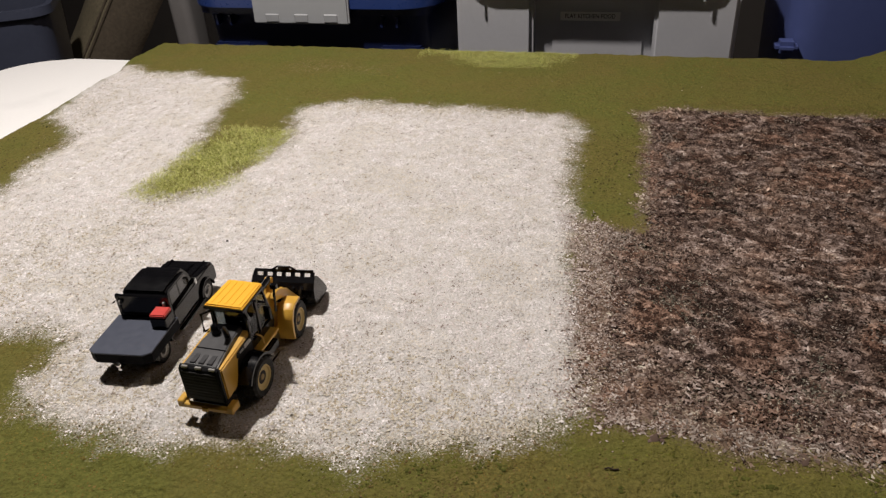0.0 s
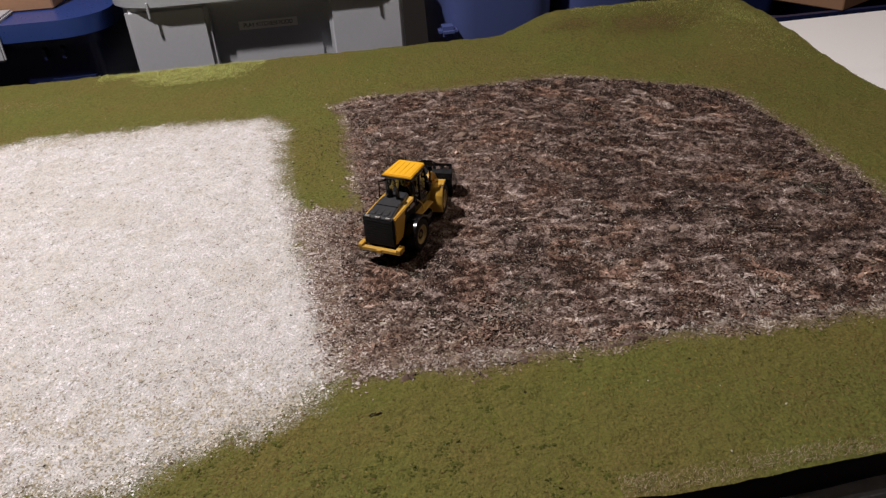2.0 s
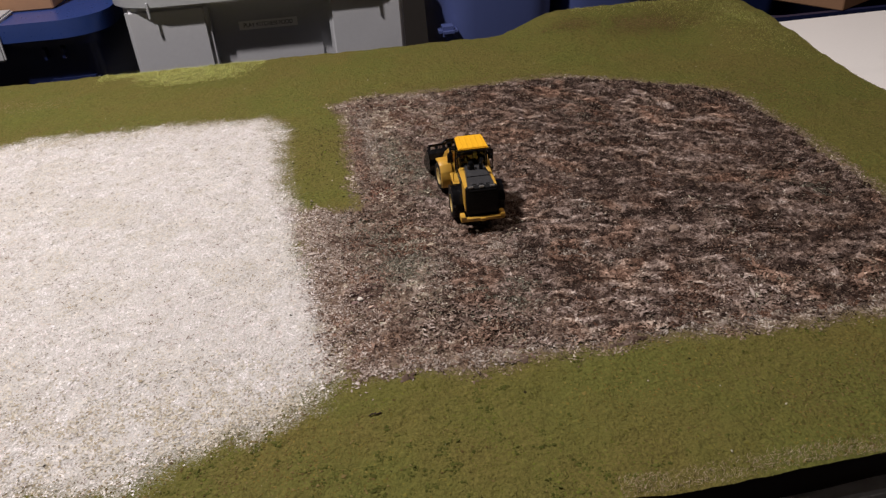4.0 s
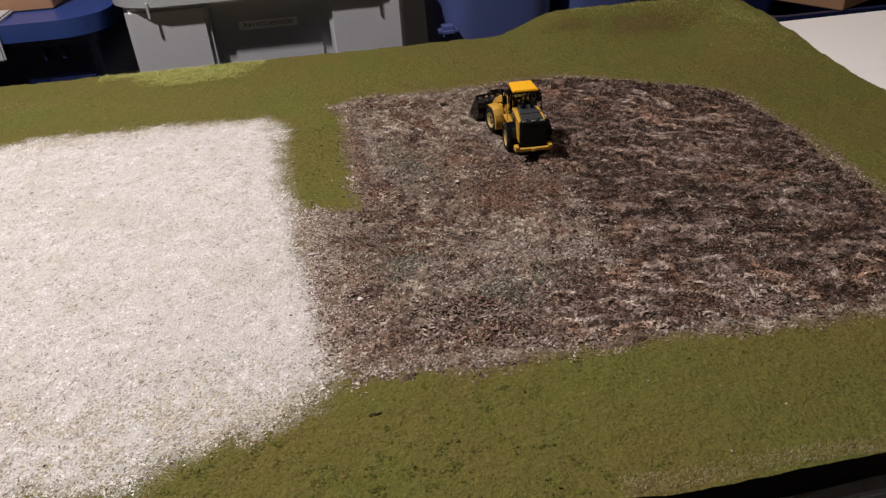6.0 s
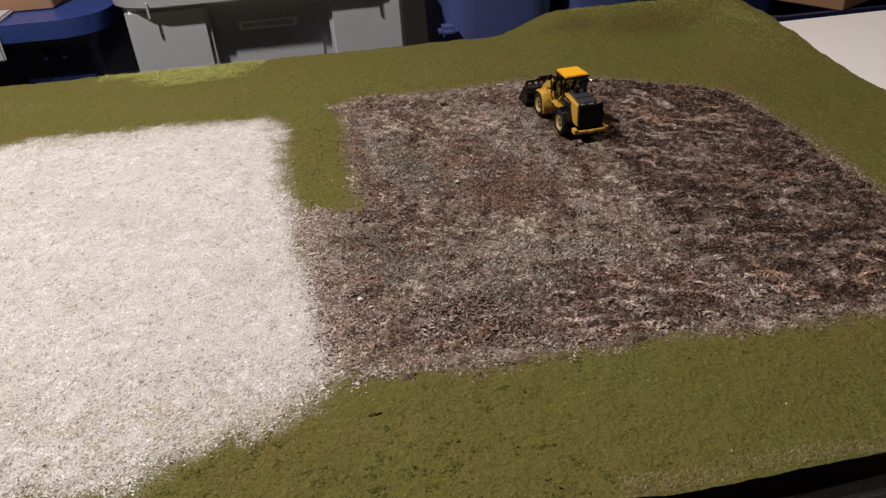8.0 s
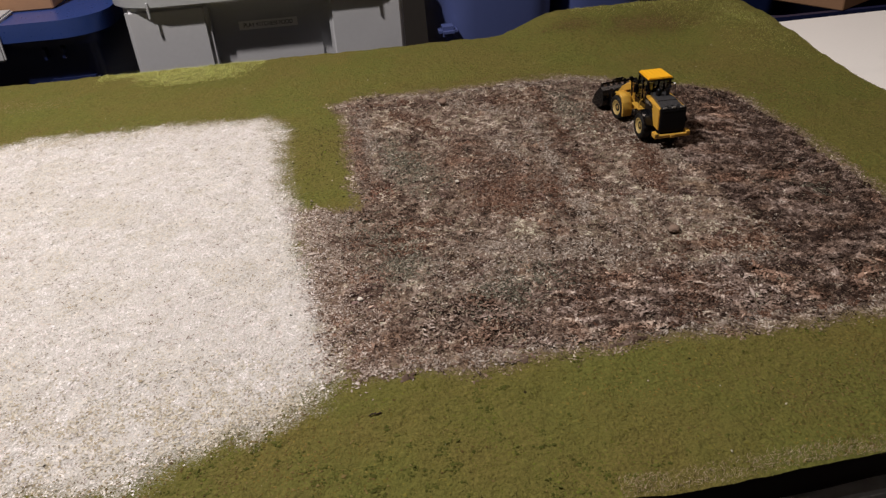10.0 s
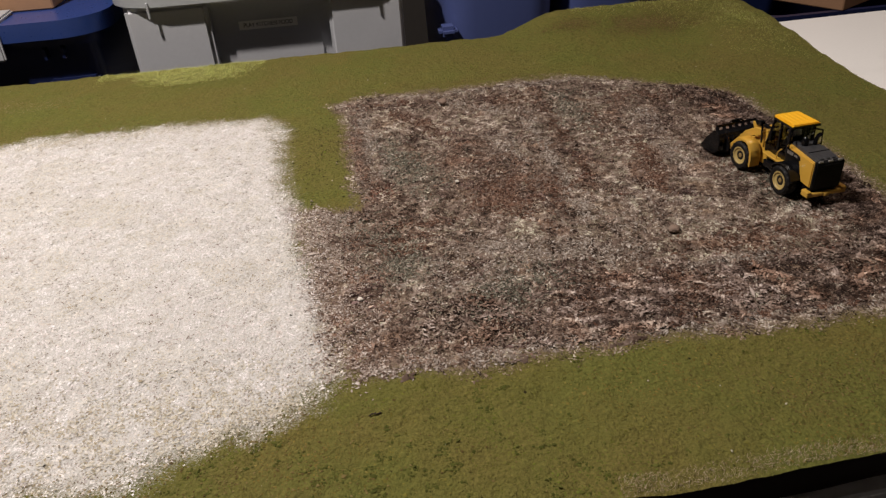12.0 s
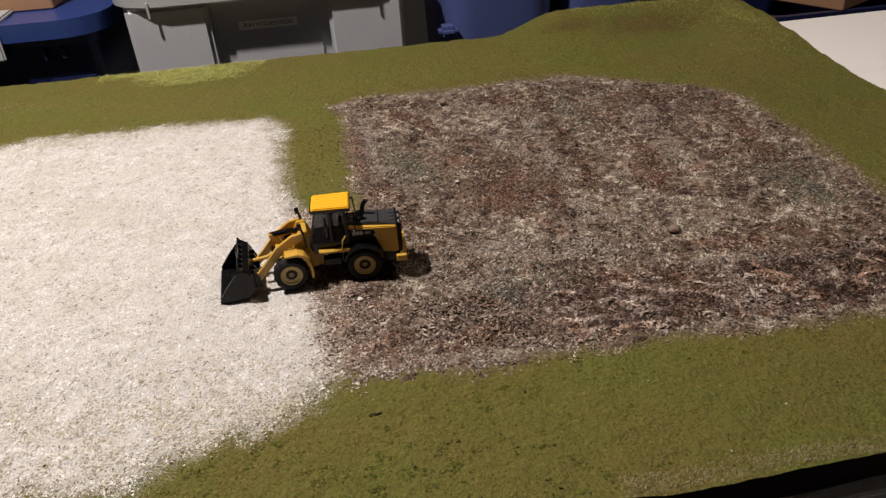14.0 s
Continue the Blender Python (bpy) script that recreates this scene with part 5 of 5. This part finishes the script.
# ---- what moves ----
def motions():
    """The loader grades the field in passes; x, y in metres, heading of its rear half, turn of its front half."""
    rows = [
        (0.0, -0.2103, 0.2906, 90.3, 6.5), (0.4, -0.2103, 0.2906, 90.3, 6.5), (0.5, -0.2128, 0.302, 89.5, -2.5), (0.6, -0.2033, 0.3349, 78.5, -9.5),
        (0.7, -0.1955, 0.3552, 64.1, -15.8), (0.8, -0.1684, 0.3791, 46.1, -18.8), (0.9, -0.1057, 0.4018, 10.5, -3.5), (1.6, -0.1057, 0.4018, 10.5, -3.5),
        (1.7, -0.0334, 0.4025, 29.9, -3.5), (1.8, 0.012, 0.419, 42, 0.7), (1.9, 0.025, 0.43, 48, 1.8), (2.0, 0.0462, 0.4446, 57.3, 13),
        (2.1, 0.043, 0.4811, 88.2, 12), (2.2, 0.0422, 0.5229, 90.1, 9.4), (2.3, 0.0403, 0.5453, 91.2, 8.1), (2.4, 0.0362, 0.5893, 90.2, 10.5),
        (2.5, 0.0336, 0.6378, 91.8, 7.6), (2.6, 0.0358, 0.6378, 89.4, 7.6), (2.7, 0.0357, 0.6251, 81.3, 12.6), (2.8, 0.0358, 0.5792, 88.6, 11.2),
        (2.9, 0.037, 0.5423, 91.7, 10.1), (3.0, 0.0404, 0.5018, 89.7, 9.8), (3.1, 0.0459, 0.4576, 88.5, 10.5), (3.2, 0.048, 0.4119, 90.1, 8.4),
        (3.4, 0.058, 0.365, 86, 5.4), (3.6, 0.085, 0.36, 70, 3.6), (3.9, 0.098, 0.44, 86, 7.2), (4.2, 0.096, 0.56, 90, 7.2),
        (4.4, 0.095, 0.62, 90, 6.5), (4.6, 0.11, 0.6, 90, 7.2), (4.9, 0.12, 0.48, 88, 7.2), (5.1, 0.138, 0.41, 84, 7.2),
        (5.3, 0.1474, 0.4336, 83.9, 8.9), (5.4, 0.1447, 0.4575, 87.9, 7.7), (5.5, 0.1466, 0.4958, 91.7, 7.2), (5.6, 0.1428, 0.5447, 85.7, 9.7),
        (5.7, 0.1395, 0.6302, 85.9, 5.9), (5.8, 0.1381, 0.6141, 90.0, 5.1), (5.9, 0.1396, 0.6114, 96.8, 2.7), (6.0, 0.1675, 0.5884, 87.6, 14.5),
        (6.1, 0.168, 0.561, 84.9, 13.0), (6.2, 0.1684, 0.5314, 90.6, 7.5), (6.3, 0.1665, 0.4971, 89.3, 6.6), (6.4, 0.1706, 0.4527, 87.6, 5),
        (6.5, 0.1708, 0.3812, 88.6, 5), (6.6, 0.1667, 0.3749, 81.8, 9.0), (6.7, 0.1624, 0.3562, 53.8, 18), (6.8, 0.1463, 0.3347, 50.7, 3),
        (6.9, 0.1439, 0.3358, 51.9, 2), (7.0, 0.1757, 0.3592, 45.5, 6), (7.1, 0.1938, 0.3713, 56.5, 15.3), (7.2, 0.2032, 0.4141, 89.3, 6.8),
        (7.3, 0.2041, 0.4841, 90.3, 9.6), (7.4, 0.204, 0.5099, 87.1, 7.0), (7.5, 0.2064, 0.5668, 90.2, 5.5), (7.6, 0.1983, 0.6264, 92.5, 5.5),
        (7.7, 0.1977, 0.6255, 95.6, 4.0), (7.8, 0.1931, 0.6409, 93.3, 3.8), (7.9, 0.2034, 0.6318, 99.9, 2.8), (8.0, 0.2206, 0.612, 95.5, 2),
        (8.1, 0.2258, 0.5433, 88.7, 9.2), (8.2, 0.2259, 0.5072, 92.4, 5.1), (8.4, 0.222, 0.43, 88, 6.5), (8.6, 0.205, 0.355, 66, 7.2),
        (8.8, 0.235, 0.37, 62, 7.2), (9.0, 0.258, 0.43, 86, 7.2), (9.3, 0.262, 0.55, 90, 7.2), (9.6, 0.262, 0.625, 90, 6.5),
        (9.8, 0.28, 0.615, 92, 7.2), (10.1, 0.292, 0.56, 88, 9.0), (10.3, 0.2928, 0.5091, 87.3, 11.7), (10.4, 0.2872, 0.4649, 90, 7.9),
        (10.5, 0.2952, 0.384, 83.5, 10), (10.6, 0.282, 0.3598, 62.3, 12.0), (10.7, 0.2692, 0.3285, 39.0, 17.6), (10.8, 0.2904, 0.367, 51.0, 20),
        (10.9, 0.3118, 0.3832, 56.1, 24), (11.0, 0.3289, 0.406, 59.4, 30), (11.1, 0.3263, 0.4249, 74.5, 20), (11.2, 0.325, 0.4468, 93.6, 5.5),
        (11.3, 0.3246, 0.5184, 93.0, 9.4), (11.4, 0.323, 0.5587, 82.7, 13.5), (11.5, 0.3177, 0.6088, 87.7, 9.0), (11.6, 0.3174, 0.6095, 85.2, 12.6),
        (11.7, 0.3398, 0.5827, 92.2, 10.5), (11.8, 0.3381, 0.5472, 99.0, 1.3), (11.9, 0.3407, 0.5049, 100.1, 3.5), (12.0, 0.3483, 0.4504, 94.2, 5),
        (12.1, 0.3234, 0.361, 50.6, 11.6), (12.2, 0.3603, 0.3958, 67.5, 6.1), (12.3, 0.3749, 0.4391, 81.1, 10.1), (12.4, 0.3739, 0.4619, 83.2, 7.6),
        (12.5, 0.379, 0.5022, 87.3, 3.5), (12.6, 0.3792, 0.5528, 86.7, 8.9), (12.7, 0.3786, 0.57, 86.5, 3.9), (12.8, 0.3804, 0.5718, 86.8, 3.9),
        (12.9, 0.3365, 0.5238, 65.8, -6), (13.0, 0.3312, 0.4912, 95.0, -15), (13.1, 0.3417, 0.4497, 108.1, 0), (13.2, 0.3638, 0.4311, 131.2, 7.9),
        (13.3, 0.3726, 0.4144, 157.7, 7.8), (13.4, 0.3711, 0.4148, 157.7, 7.9), (13.5, 0.326, 0.418, 157, 7.7), (13.6, 0.2553, 0.4264, 176, 6.0),
        (13.7, 0.206, 0.4211, 178, 5.0), (13.8, 0.1407, 0.4118, 178, 6.5), (13.9, 0.0723, 0.4095, 178, 6.9), (14.0, -0.0198, 0.4022, 177.6, 7.2),
    ]
    walk(loader, [(t, pose(x, y, .0012, 0, 0, a)) for t, x, y, a, b in rows])
    walk(loader_front, [(t, pose(0, 0, 0, 0, 0, b)) for t, x, y, a, b in rows])
    # the pickup backs up a little at the start
    walk(pickup, [(0.0, pose(-.2853, .3034, .0008, 0, 0, 97.5)), (0.1, pose(-.2795, .2765, .0008, 0, 0, 97)), (14.0, pose(-.2795, .2765, .0008, 0, 0, 97))])
    # the graded strips are pressed down as the loader passes over them
    for ob, ta, tb, y in soil_rows:
        end = tb - (y - .335) / .43 * (tb - ta) * .4
        walk(ob, [(0.0, pose(0, 0, 0)), (ta, pose(0, 0, 0)), (end, pose(0, 0, -.0032)), (14.0, pose(0, 0, -.0032))])
    # a clod and a pebble are shoved by the bucket
    walk(pushed_clod, [(0.0, pose(.113, .605, .0028)), (4.1, pose(.113, .605, .0028)), (4.4, pose(.11, .702, .0026, 0, 0, 60)), (14.0, pose(.11, .702, .0026, 0, 0, 60))])
    walk(moving_pebble, [(0.0, pose(.0993, .5853, .0016)), (4.7, pose(.0993, .5853, .0016)), (5.0, pose(.092, .512, .0016, 0, 0, 50)), (14.0, pose(.092, .512, .0016, 0, 0, 50))])


motions()
